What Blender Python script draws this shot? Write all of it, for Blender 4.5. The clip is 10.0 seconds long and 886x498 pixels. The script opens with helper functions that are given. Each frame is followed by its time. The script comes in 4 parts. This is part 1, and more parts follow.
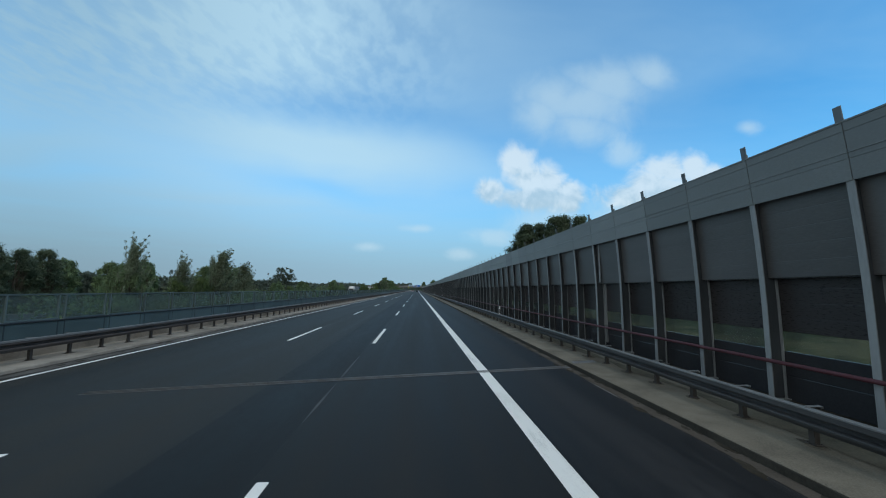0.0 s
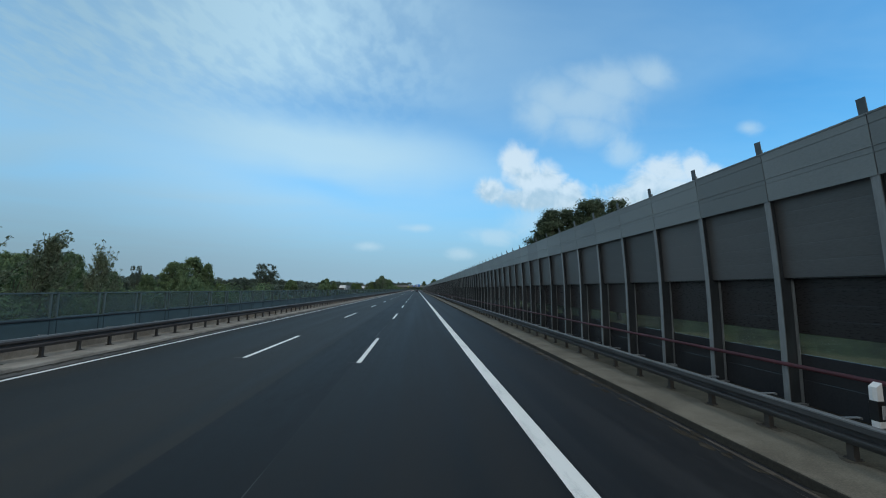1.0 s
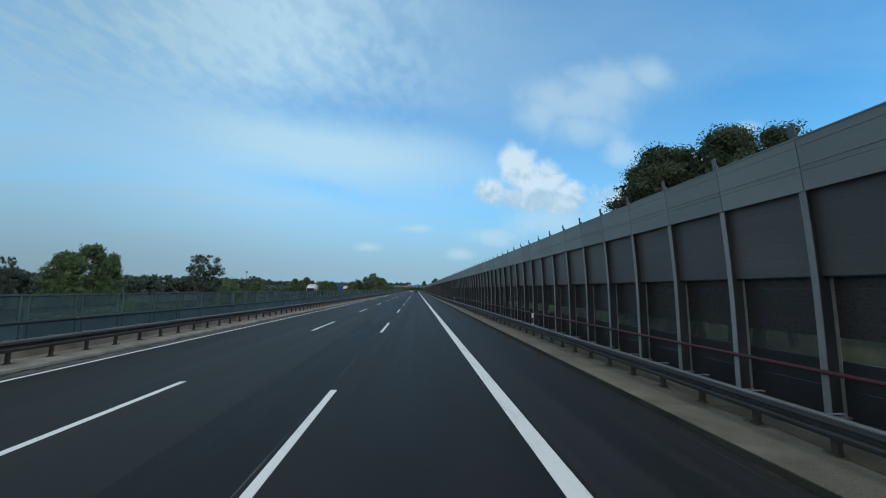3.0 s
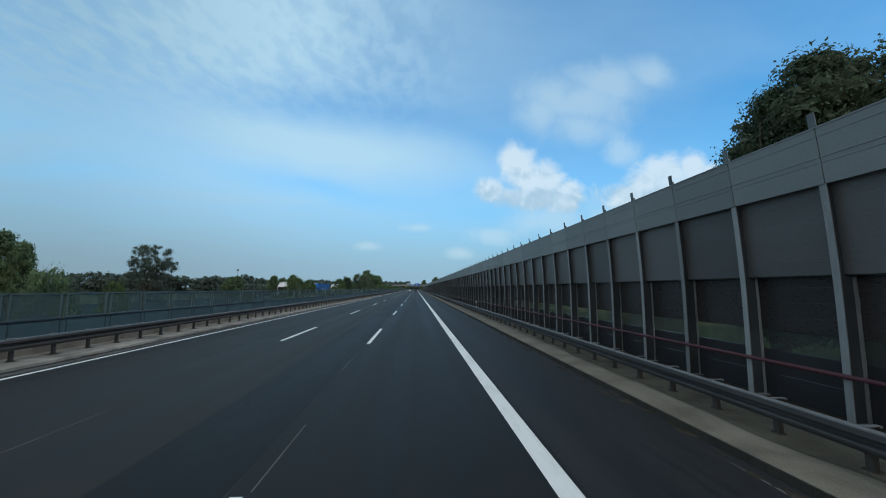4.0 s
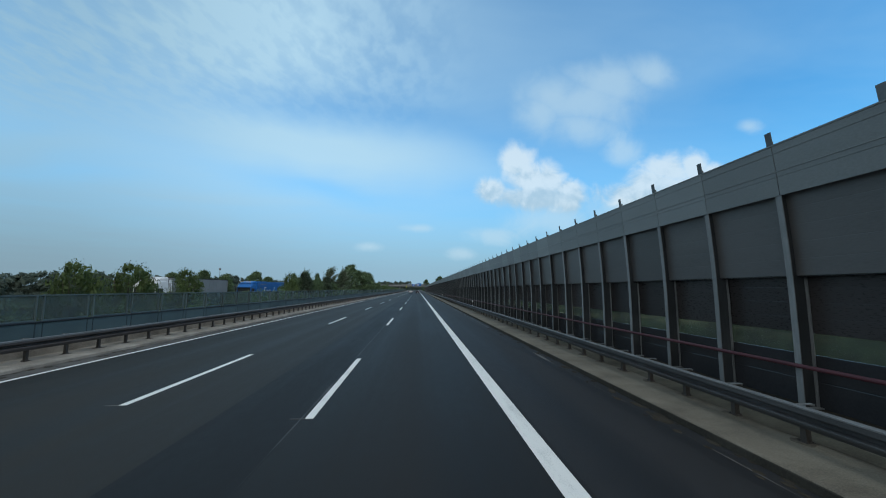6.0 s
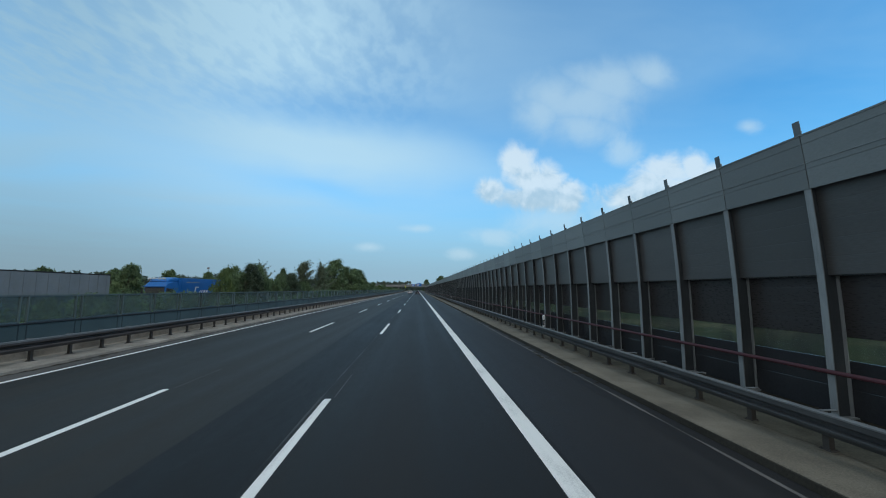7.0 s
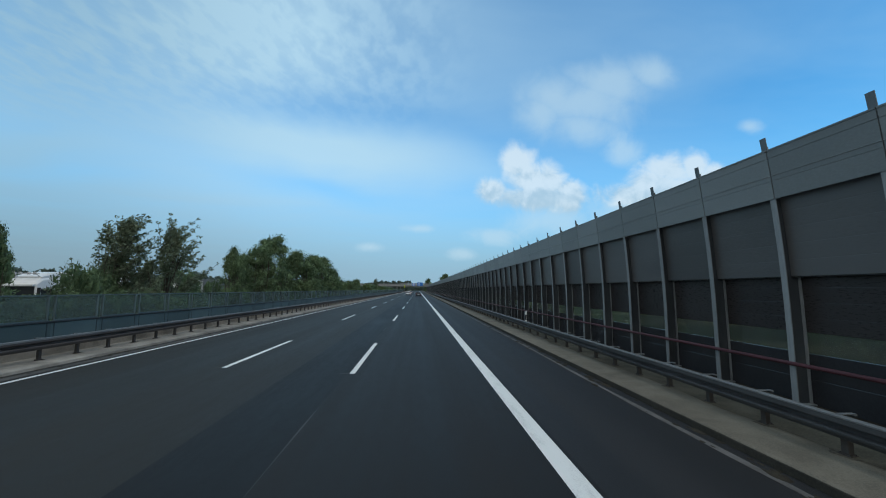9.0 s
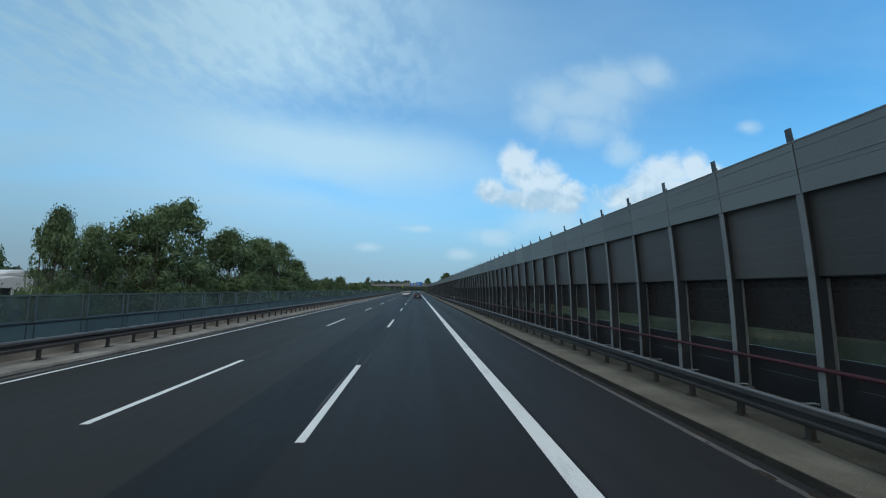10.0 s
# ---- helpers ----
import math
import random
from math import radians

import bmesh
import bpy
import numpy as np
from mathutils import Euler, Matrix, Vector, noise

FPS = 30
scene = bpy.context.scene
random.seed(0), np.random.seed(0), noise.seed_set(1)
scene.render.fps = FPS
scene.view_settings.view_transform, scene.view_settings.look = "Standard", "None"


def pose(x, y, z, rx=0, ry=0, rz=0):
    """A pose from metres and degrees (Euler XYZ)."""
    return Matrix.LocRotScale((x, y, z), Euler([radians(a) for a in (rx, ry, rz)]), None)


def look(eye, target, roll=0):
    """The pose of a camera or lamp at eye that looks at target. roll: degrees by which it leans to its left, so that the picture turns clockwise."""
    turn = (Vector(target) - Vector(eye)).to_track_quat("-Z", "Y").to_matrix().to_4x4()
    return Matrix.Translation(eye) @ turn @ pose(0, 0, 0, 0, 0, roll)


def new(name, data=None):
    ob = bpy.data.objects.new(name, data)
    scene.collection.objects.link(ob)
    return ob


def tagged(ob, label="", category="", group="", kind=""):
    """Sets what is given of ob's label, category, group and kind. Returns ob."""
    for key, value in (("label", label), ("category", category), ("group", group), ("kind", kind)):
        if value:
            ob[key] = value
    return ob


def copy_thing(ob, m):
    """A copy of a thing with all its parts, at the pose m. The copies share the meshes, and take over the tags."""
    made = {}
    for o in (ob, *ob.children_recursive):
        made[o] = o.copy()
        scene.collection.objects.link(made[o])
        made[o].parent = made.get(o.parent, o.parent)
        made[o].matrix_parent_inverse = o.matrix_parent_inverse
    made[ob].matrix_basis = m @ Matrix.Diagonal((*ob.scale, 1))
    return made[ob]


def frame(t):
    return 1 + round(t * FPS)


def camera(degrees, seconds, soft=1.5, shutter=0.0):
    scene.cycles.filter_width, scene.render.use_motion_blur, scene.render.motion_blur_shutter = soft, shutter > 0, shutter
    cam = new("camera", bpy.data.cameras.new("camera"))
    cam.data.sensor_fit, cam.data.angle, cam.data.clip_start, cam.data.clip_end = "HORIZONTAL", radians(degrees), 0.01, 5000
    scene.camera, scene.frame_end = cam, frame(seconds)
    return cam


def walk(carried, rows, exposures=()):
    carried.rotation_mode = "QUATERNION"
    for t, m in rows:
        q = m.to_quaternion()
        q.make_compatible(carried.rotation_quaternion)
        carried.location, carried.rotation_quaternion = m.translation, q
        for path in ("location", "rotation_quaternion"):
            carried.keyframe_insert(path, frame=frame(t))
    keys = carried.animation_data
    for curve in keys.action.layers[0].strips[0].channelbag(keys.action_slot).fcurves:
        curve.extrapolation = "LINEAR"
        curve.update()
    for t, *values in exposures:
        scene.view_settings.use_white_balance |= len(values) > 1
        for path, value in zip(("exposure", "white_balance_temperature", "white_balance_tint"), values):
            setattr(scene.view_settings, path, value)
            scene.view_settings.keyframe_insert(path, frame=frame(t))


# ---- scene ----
cam = camera(98.0, 10.0, soft=1.05)
# seconds, x, y, yaw, pitch, roll; the eye rides 2.32 m above the carriageway
EYE = 2.32
ROWS = [
    (0.0, -1.93, 0.98, -3.88, 6.00, 0.38),
    (0.5, -1.96, 12.14, -3.96, 6.10, 0.42),
    (1.0, -1.96, 23.48, -3.88, 5.95, 0.50),
    (1.5, -1.94, 34.77, -3.88, 6.10, 0.42),
    (2.0, -1.93, 46.06, -3.92, 6.04, 0.42),
    (2.5, -1.91, 57.37, -3.92, 6.06, 0.34),
    (4.0, -1.78, 91.32, -4.00, 5.88, 0.36),
    (4.5, -1.75, 102.65, -3.88, 6.04, 0.17),
    (5.0, -1.74, 113.99, -3.81, 5.97, 0.12),
    (5.5, -1.78, 125.33, -3.77, 5.93, 0.20),
    (7.0, -1.87, 159.41, -3.80, 5.99, 0.20),
    (7.5, -1.88, 170.78, -3.71, 5.92, 0.28),
    (8.0, -1.87, 182.16, -3.62, 5.91, 0.29),
    (8.5, -1.91, 193.55, -3.62, 5.97, 0.22),
    (9.0, -1.95, 204.94, -3.70, 6.00, 0.20),
    (9.5, -1.98, 216.34, -3.78, 5.86, 0.32),
    (10.0, -1.99, 227.75, -3.86, 6.02, 0.28),
]
walk(cam, [(t, pose(x, y, EYE, 90 + p, -r, w)) for t, x, y, w, p, r in ROWS])

# ---- light ----
SUN_EL, SUN_AZ = 52.0, 150.0      # azimuth clockwise from straight ahead
world = bpy.data.worlds.new("sky")
scene.world = world
world.use_nodes = True
W = world.node_tree
W.nodes.clear()


class Graph:
    """Short hand for building node trees."""

    def __init__(self, tree):
        self.t = tree

    def node(self, kind, ins=None):
        n = self.t.nodes.new(kind)
        for k, v in (ins or {}).items():
            self.put(n.inputs[k], v)
        return n

    def put(self, socket, v):
        if isinstance(v, bpy.types.NodeSocket):
            self.t.links.new(v, socket)
        else:
            socket.default_value = v

    def math(self, op, a, b=0.0, c=0.0, clamp=False):
        n = self.node("ShaderNodeMath", {0: a, 1: b, 2: c})
        n.operation, n.use_clamp = op, clamp
        return n.outputs[0]

    def step(self, v, lo, hi, a=0.0, b=1.0):
        n = self.node("ShaderNodeMapRange", {0: v, 1: lo, 2: hi, 3: a, 4: b})
        n.interpolation_type = "SMOOTHSTEP"
        return n.outputs[0]

    def noise(self, vec, scale, detail=4.0, rough=0.55, dist=0.0):
        n = self.node("ShaderNodeTexNoise", {"Scale": scale, "Detail": detail, "Roughness": rough, "Distortion": dist})
        if vec is not None:
            self.t.links.new(vec, n.inputs["Vector"])
        return n.outputs[0]

    def mix(self, f, a, b):
        n = self.t.nodes.new("ShaderNodeMix")
        n.data_type = "RGBA"
        for k, v in ((0, f), (6, a), (7, b)):
            self.put(n.inputs[k], v)
        return n.outputs[2]

    def vec(self, x, y, z=0.0):
        return self.node("ShaderNodeCombineXYZ", {0: x, 1: y, 2: z}).outputs[0]


def make_sky():
    g = Graph(W)
    sky = g.node("ShaderNodeTexSky")
    sky.sky_type, sky.sun_disc, sky.sun_elevation, sky.sun_rotation = "NISHITA", False, radians(SUN_EL), radians(SUN_AZ)
    sky.altitude, sky.air_density, sky.dust_density, sky.ozone_density = 60.0, 1.0, 0.3, 1.0
    # clean air after rain: a deeper blue than the model's
    clear = g.t.nodes.new("ShaderNodeMix")
    clear.data_type, clear.blend_type = "RGBA", "MULTIPLY"
    for k, v in ((0, 1.0), (6, sky.outputs[0]), (7, (0.53, 1.40, 1.75, 1))):
        g.put(clear.inputs[k], v)
    way = g.node("ShaderNodeTexCoord").outputs["Generated"]
    s = g.node("ShaderNodeSeparateXYZ", {0: way}).outputs
    x, y, z = s[0], s[1], s[2]
    up = g.math("MAXIMUM", z, 0.02)
    ahead = g.math("MAXIMUM", y, 0.05)
    h = g.math("DIVIDE", x, ahead)           # tangent of the bearing
    e = g.math("DIVIDE", z, ahead)           # tangent of the height
    # high veil of cirrus and altocumulus, on a flat sheet overhead
    sheet = g.vec(g.math("DIVIDE", x, up), g.math("DIVIDE", y, up))
    streak = g.node("ShaderNodeMapping", {0: sheet, 2: (0, 0, radians(-24)), 3: (0.9, 1.3, 1)}).outputs[0]
    big = g.noise(streak, 0.62, 5, 0.55, 0.5)
    fine = g.noise(g.node("ShaderNodeMapping", {0: sheet, 2: (0, 0, radians(28)), 3: (1.0, 0.55, 1)}).outputs[0], 13.0, 3, 0.5, 0.15)
    wob = g.math("SUBTRACT", g.noise(way, 3.2, 3, 0.5), 0.5)

    def smear(cx, cy, rx, ry, slope=-0.10, warp=0.12):
        """A soft ellipse in bearing and height, tilted and frayed: 1 in its middle."""
        dx = g.math("SUBTRACT", h, cx)
        dy = g.math("SUBTRACT", g.math("SUBTRACT", e, cy), g.math("ADD", g.math("MULTIPLY", dx, slope), g.math("MULTIPLY", wob, warp)))
        dx, dy = g.math("DIVIDE", dx, rx), g.math("DIVIDE", dy, ry)
        return g.step(g.math("SQRT", g.math("ADD", g.math("MULTIPLY", dx, dx), g.math("MULTIPLY", dy, dy))), 1.0, 0.0)

    high = g.step(e, 0.36, 0.62)
    west = g.step(g.math("ADD", h, g.math("MULTIPLY", e, -0.20)), 0.42, -0.66)
    thick = g.math("ADD", g.math("MULTIPLY", west, 0.46), g.step(h, 1.1, 0.45, 0.10, 0.20))
    thick = g.math("ADD", thick, g.math("MULTIPLY", g.math("SUBTRACT", big, 0.5), g.math("ADD", 0.30, g.math("MULTIPLY", high, 0.35))))
    # mottled patch high on the western side
    cells = g.math("MULTIPLY", g.math("SUBTRACT", g.step(fine, 0.34, 0.66), 0.42), g.math("MULTIPLY", high, g.step(h, 0.22, -0.15)))
    thick = g.math("ADD", thick, g.math("MULTIPLY", cells, 0.19))
    thick = g.math("ADD", thick, g.math("MULTIPLY", smear(-0.42, 0.70, 0.45, 0.20), 0.20))
    for cx, cy, rx, ry, slope, amount in ((-0.24, 0.475, 0.50, 0.085, -0.10, -0.20), (-0.26, 0.262, 0.40, 0.050, -0.12, -0.18), (-0.86, 0.285, 0.36, 0.030, -0.05, -0.10),
                                          (-0.16, 0.360, 0.62, 0.115, -0.10, 0.40), (-0.95, 0.36, 0.40, 0.06, 0.02, 0.10), (-0.45, 0.215, 0.55, 0.030, -0.08, 0.10), (0.42, 0.62, 0.60, 0.24, 0.10, 0.12)):
        thick = g.math("ADD", thick, g.math("MULTIPLY", smear(cx, cy, rx, ry, slope), amount))
    thick = g.math("MINIMUM", g.math("MAXIMUM", thick, 0.0), 0.86)
    white = g.mix(g.step(h, -0.25, -1.0), (4.2, 6.25, 7.5, 1), (3.0, 4.7, 5.7, 1))
    col = g.mix(thick, clear.outputs[2], white)
    # low haze
    low = g.mix(g.step(h, 0.1, -1.0), (2.40, 3.68, 4.90, 1), (1.90, 2.72, 3.42, 1))
    col = g.mix(g.step(z, 0.30, 0.02, 0.0, 0.92), col, low)
    # unseen sky behind and above the traveller, greyed to neutralise the light
    col = g.mix(g.step(y, 0.42, -0.15, 0.0, 0.85), col, (5.6, 5.7, 5.6, 1))
    # heaped clouds: soft lobes, eaten into by noise
    rag = g.noise(way, 15.0, 6, 0.58, 0.4)
    ragged = g.math("MULTIPLY", g.math("SUBTRACT", rag, 0.5), 2.2)

    def heap(lobes, edge, torn=1.0):
        field = None
        for cx, cy, rx, ry in lobes:
            dx = g.math("DIVIDE", g.math("SUBTRACT", h, cx), rx)
            dy = g.math("DIVIDE", g.math("SUBTRACT", e, cy), ry)
            d = g.math("SUBTRACT", 1.0, g.math("SQRT", g.math("ADD", g.math("MULTIPLY", dx, dx), g.math("MULTIPLY", dy, dy))))
            field = d if field is None else g.math("MAXIMUM", field, d)
        return g.step(g.math("ADD", field, g.math("MULTIPLY", ragged, torn)), edge[0], edge[1])

    front = g.step(y, 0.1, 0.3)
    soft = heap([(0.375, 0.533, 0.105, 0.066), (0.539, 0.579, 0.135, 0.066), (0.657, 0.615, 0.08, 0.052), (0.452, 0.449, 0.105, 0.056), (0.333, 0.486, 0.065, 0.07), (0.46, 0.52, 0.15, 0.08)], (-0.42, 0.85), 0.50)
    col = g.mix(g.math("MULTIPLY", g.math("MULTIPLY", soft, 0.52), front), col, (4.6, 6.2, 7.1, 1))
    wisps = heap([(0.943, 0.466, 0.045, 0.022), (0.571, 0.382, 0.055, 0.044), (-0.003, 0.158, 0.045, 0.012), (-0.122, 0.108, 0.034, 0.013), (0.12, 0.092, 0.04, 0.016), (0.345, 0.185, 0.13, 0.050),
                  (0.20, 0.140, 0.07, 0.026), (0.60, 0.215, 0.16, 0.05)], (-0.35, 0.95), 0.80)
    col = g.mix(g.math("MULTIPLY", g.math("MULTIPLY", wisps, 0.52), front), col, (4.7, 6.3, 7.3, 1))
    hard = heap([(0.267, 0.340, 0.050, 0.055), (0.194, 0.262, 0.046, 0.036), (0.300, 0.300, 0.070, 0.048), (0.345, 0.292, 0.060, 0.050), (0.405, 0.256, 0.045, 0.043), (0.310, 0.246, 0.130, 0.036),
                 (0.700, 0.337, 0.075, 0.050), (0.765, 0.346, 0.055, 0.043), (0.83, 0.325, 0.05, 0.035), (0.581, 0.262, 0.085, 0.036), (0.660, 0.285, 0.110, 0.050)], (-0.30, 0.50), 0.75)
    above = g.noise(g.node("ShaderNodeMapping", {0: way, 1: (-0.006, 0.0, 0.016)}).outputs[0], 15.0, 6, 0.58, 0.4)
    relief = g.math("MULTIPLY", g.math("SUBTRACT", rag, above), 0.30)
    lit = g.step(g.math("ADD", g.math("ADD", e, g.math("MULTIPLY", ragged, 0.04)), relief), 0.20, 0.34)
    body = g.mix(lit, (3.7, 5.1, 6.1, 1), (6.0, 7.1, 7.8, 1))
    col = g.mix(g.math("MULTIPLY", g.math("MULTIPLY", hard, 0.80), front), col, body)
    bg = g.node("ShaderNodeBackground", {"Color": col, "Strength": 0.1})
    g.node("ShaderNodeOutputWorld", {"Surface": bg.outputs[0]})


make_sky()
sun = new("sun", bpy.data.lights.new("sun", "SUN"))
sun.data.energy, sun.data.angle, sun.data.color = 0.6, radians(14), (1.0, 0.90, 0.78)
a, b = radians(SUN_AZ), radians(SUN_EL)
sun.matrix_world = look((0, 0, 60), (-math.sin(a) * math.cos(b) * 10, -math.cos(a) * math.cos(b) * 10, 60 - math.sin(b) * 10))
scene.view_settings.exposure = 0.23

# ---- materials ----


def surface(name, color, rough=0.7, metal=0.0, vary=0.25, grain=30.0, blotch=0.6, bump=0.15, depth=0.01, stretch=(1, 1, 1), tint=None, rand=0.0, spec=0.4):
    """A painted, mineral or metal surface with fine grain and broad stains, in object space metres."""
    m = bpy.data.materials.new(name)
    m.use_nodes = True
    t = m.node_tree
    g = Graph(t)
    p = t.nodes["Principled BSDF"]
    co = g.node("ShaderNodeNewGeometry").outputs["Position"]
    co = g.node("ShaderNodeMapping", {0: co, 3: stretch}).outputs[0]
    fine = g.noise(co, grain, 3, 0.6)
    broad = g.noise(co, blotch, 4, 0.6, 0.3)
    f = g.math("ADD", g.math("MULTIPLY", fine, 0.45), g.math("MULTIPLY", broad, 0.55))
    if rand:
        r = g.node("ShaderNodeObjectInfo").outputs["Random"]
        f = g.math("ADD", f, g.math("MULTIPLY", g.math("SUBTRACT", r, 0.5), rand))
    f = g.step(f, 0.25, 0.75)
    dark = (*[c * (1 - vary) for c in color], 1)
    pale = (*[min(1, c * (1 + vary)) for c in (tint or color)], 1)
    g.put(p.inputs["Base Color"], g.mix(f, dark, pale))
    g.put(p.inputs["Roughness"], g.step(fine, 0.2, 0.8, rough * 0.82, min(1, rough * 1.15)))
    p.inputs["Metallic"].default_value = metal
    p.inputs["Specular IOR Level"].default_value = spec
    if bump:
        bn = g.node("ShaderNodeBump", {"Strength": bump, "Distance": depth, "Height": fine})
        g.put(p.inputs["Normal"], bn.outputs[0])
    return m


def asphalt(name, color, tint, streaks=0.55):
    """Rolled asphalt: stone grain, long wheel tracks along y, patches and oil marks."""
    m = bpy.data.materials.new(name)
    m.use_nodes = True
    t = m.node_tree
    g = Graph(t)
    p = t.nodes["Principled BSDF"]
    co = g.node("ShaderNodeNewGeometry").outputs["Position"]
    grain = g.noise(co, 90.0, 2, 0.7)
    along = g.noise(g.node("ShaderNodeMapping", {0: co, 3: (1.0, 0.010, 1)}).outputs[0], 1.15, 3, 0.55)
    patch = g.noise(g.node("ShaderNodeMapping", {0: co, 3: (1.0, 0.22, 1)}).outputs[0], 0.55, 5, 0.65)
    spots = g.step(g.noise(co, 2.3, 3, 0.6), 0.70, 0.78)
    f = g.math("ADD", g.math("MULTIPLY", along, streaks), g.math("MULTIPLY", patch, 0.85 - streaks))
    mid = g.noise(g.node("ShaderNodeMapping", {0: co, 3: (1.0, 0.3, 1)}).outputs[0], 7.0, 3, 0.65)
    f = g.math("ADD", f, g.math("ADD", g.math("MULTIPLY", grain, 0.15), g.math("MULTIPLY", g.math("SUBTRACT", mid, 0.5), 0.26)))
    base = g.mix(g.step(f, 0.36, 0.64), (*[c * 0.66 for c in color], 1), (*[c * 1.30 for c in tint], 1))
    # the asphalt turns gradually paler along y, between 10 and 245 m
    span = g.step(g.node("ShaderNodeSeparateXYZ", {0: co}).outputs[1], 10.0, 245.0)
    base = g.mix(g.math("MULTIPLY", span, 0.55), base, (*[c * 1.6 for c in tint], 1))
    base = g.mix(g.math("MULTIPLY", spots, 0.22), base, (*[c * 1.7 for c in tint], 1))
    g.put(p.inputs["Base Color"], base)
    g.put(p.inputs["Roughness"], g.step(f, 0.3, 0.7, 0.58, 0.72))
    p.inputs["Specular IOR Level"].default_value = 0.18
    g.put(p.inputs["Normal"], g.node("ShaderNodeBump", {"Strength": 0.35, "Distance": 0.006, "Height": grain}).outputs[0])
    return m


def leafy(name, dark, pale):
    m = bpy.data.materials.new(name)
    m.use_nodes = True
    t = m.node_tree
    g = Graph(t)
    p = t.nodes["Principled BSDF"]
    geo = g.node("ShaderNodeNewGeometry")
    r = geo.outputs["Random Per Island"]
    n = g.noise(geo.outputs["Position"], 0.35, 3, 0.6)
    f = g.step(g.math("ADD", g.math("MULTIPLY", r, 0.24), g.math("MULTIPLY", n, 0.85)), 0.26, 0.84)
    g.put(p.inputs["Base Color"], g.mix(f, (*dark, 1), (*pale, 1)))
    p.inputs["Roughness"].default_value = 0.65
    p.inputs["Specular IOR Level"].default_value = 0.15
    thin = g.node("ShaderNodeBsdfTranslucent", {"Color": g.mix(f, (*[c * 1.3 for c in dark], 1), (*[min(1, c * 1.3) for c in pale], 1))})
    mx = g.node("ShaderNodeMixShader", {0: 0.35, 1: p.outputs[0], 2: thin.outputs[0]})
    t.links.new(mx.outputs[0], t.nodes["Material Output"].inputs["Surface"])
    return m


def paint(name):
    """White thermoplastic marking, scuffed and slightly broken."""
    m = bpy.data.materials.new(name)
    m.use_nodes = True
    t = m.node_tree
    g = Graph(t)
    p = t.nodes["Principled BSDF"]
    co = g.node("ShaderNodeNewGeometry").outputs["Position"]
    fine = g.noise(co, 60.0, 3, 0.7)
    wear = g.noise(g.node("ShaderNodeMapping", {0: co, 3: (1, 0.2, 1)}).outputs[0], 3.0, 5, 0.7)
    f = g.step(g.math("ADD", g.math("MULTIPLY", fine, 0.4), g.math("MULTIPLY", wear, 0.6)), 0.34, 0.52)
    g.put(p.inputs["Base Color"], g.mix(f, (0.57, 0.58, 0.555, 1), (0.80, 0.81, 0.775, 1)))
    p.inputs["Roughness"].default_value = 0.6
    g.put(p.inputs["Normal"], g.node("ShaderNodeBump", {"Strength": 0.3, "Distance": 0.003, "Height": fine}).outputs[0])
    return m


def sheet(name, color, clear, rough=0.3):
    """A weathered see-through panel: part of the light passes, part scatters on grime."""
    m = bpy.data.materials.new(name)
    m.use_nodes = True
    t = m.node_tree
    g = Graph(t)
    p = t.nodes["Principled BSDF"]
    p.inputs["Roughness"].default_value = rough
    co = g.node("ShaderNodeNewGeometry").outputs["Position"]
    n = g.noise(co, 1.3, 5, 0.65)
    n = g.math("ADD", n, g.math("MULTIPLY", g.math("SUBTRACT", g.node("ShaderNodeObjectInfo").outputs["Random"], 0.5), 0.35))
    g.put(p.inputs["Base Color"], g.mix(n, (*[c * 0.8 for c in color], 1), (*[c * 1.2 for c in color], 1)))
    clr = g.node("ShaderNodeBsdfTransparent", {"Color": (0.86, 0.93, 0.93, 1)})
    mx = g.node("ShaderNodeMixShader", {0: g.step(n, 0.3, 0.7, clear - 0.14, clear + 0.12), 1: p.outputs[0], 2: clr.outputs[0]})
    t.links.new(mx.outputs[0], t.nodes["Material Output"].inputs["Surface"])
    return m


ASPHALT = asphalt("asphalt_dark", (0.0117, 0.0114, 0.0109), (0.0147, 0.0143, 0.0136), 0.62)
ASPHALT_STRIP = asphalt("asphalt_darkest", (0.0081, 0.0082, 0.0084), (0.0098, 0.0099, 0.0101), 0.4)
ASPHALT_SHOULDER = asphalt("asphalt_shoulder", (0.0150, 0.0152, 0.0158), (0.0205, 0.0207, 0.0212), 0.68)
ASPHALT_OLD = asphalt("asphalt_older", (0.0156, 0.0146, 0.0125), (0.0198, 0.0187, 0.0158), 0.6)
WHITE = paint("road_paint")
CONCRETE = surface("concrete_verge", (0.120, 0.108, 0.086), 0.9, vary=0.3, grain=45, blotch=0.9, bump=0.3, tint=(0.180, 0.166, 0.132), spec=0.2)
CONCRETE_PALE = surface("concrete_verge_pale", (0.20, 0.183, 0.155), 0.9, vary=0.45, grain=45, blotch=0.9, bump=0.3, tint=(0.29, 0.27, 0.23), spec=0.2)
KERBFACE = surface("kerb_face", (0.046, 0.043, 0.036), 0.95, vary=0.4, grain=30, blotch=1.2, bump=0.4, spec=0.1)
GUTTER_STONE = surface("gutter_stone", (0.098, 0.095, 0.090), 0.9, vary=0.4, grain=40, blotch=1.1, bump=0.2, spec=0.15)
GUTTER = surface("gutter_joint", (0.108, 0.105, 0.101), 0.85, vary=0.5, grain=50, blotch=1.5)
JOINT = surface("joint_steel", (0.125, 0.125, 0.125), 0.6, 0.2, vary=0.3, grain=30, blotch=0.8)
DIRT = surface("gutter_dirt", (0.040, 0.036, 0.028), 0.95, vary=0.5, grain=25, blotch=2.0, bump=0.6, depth=0.02, spec=0.1)
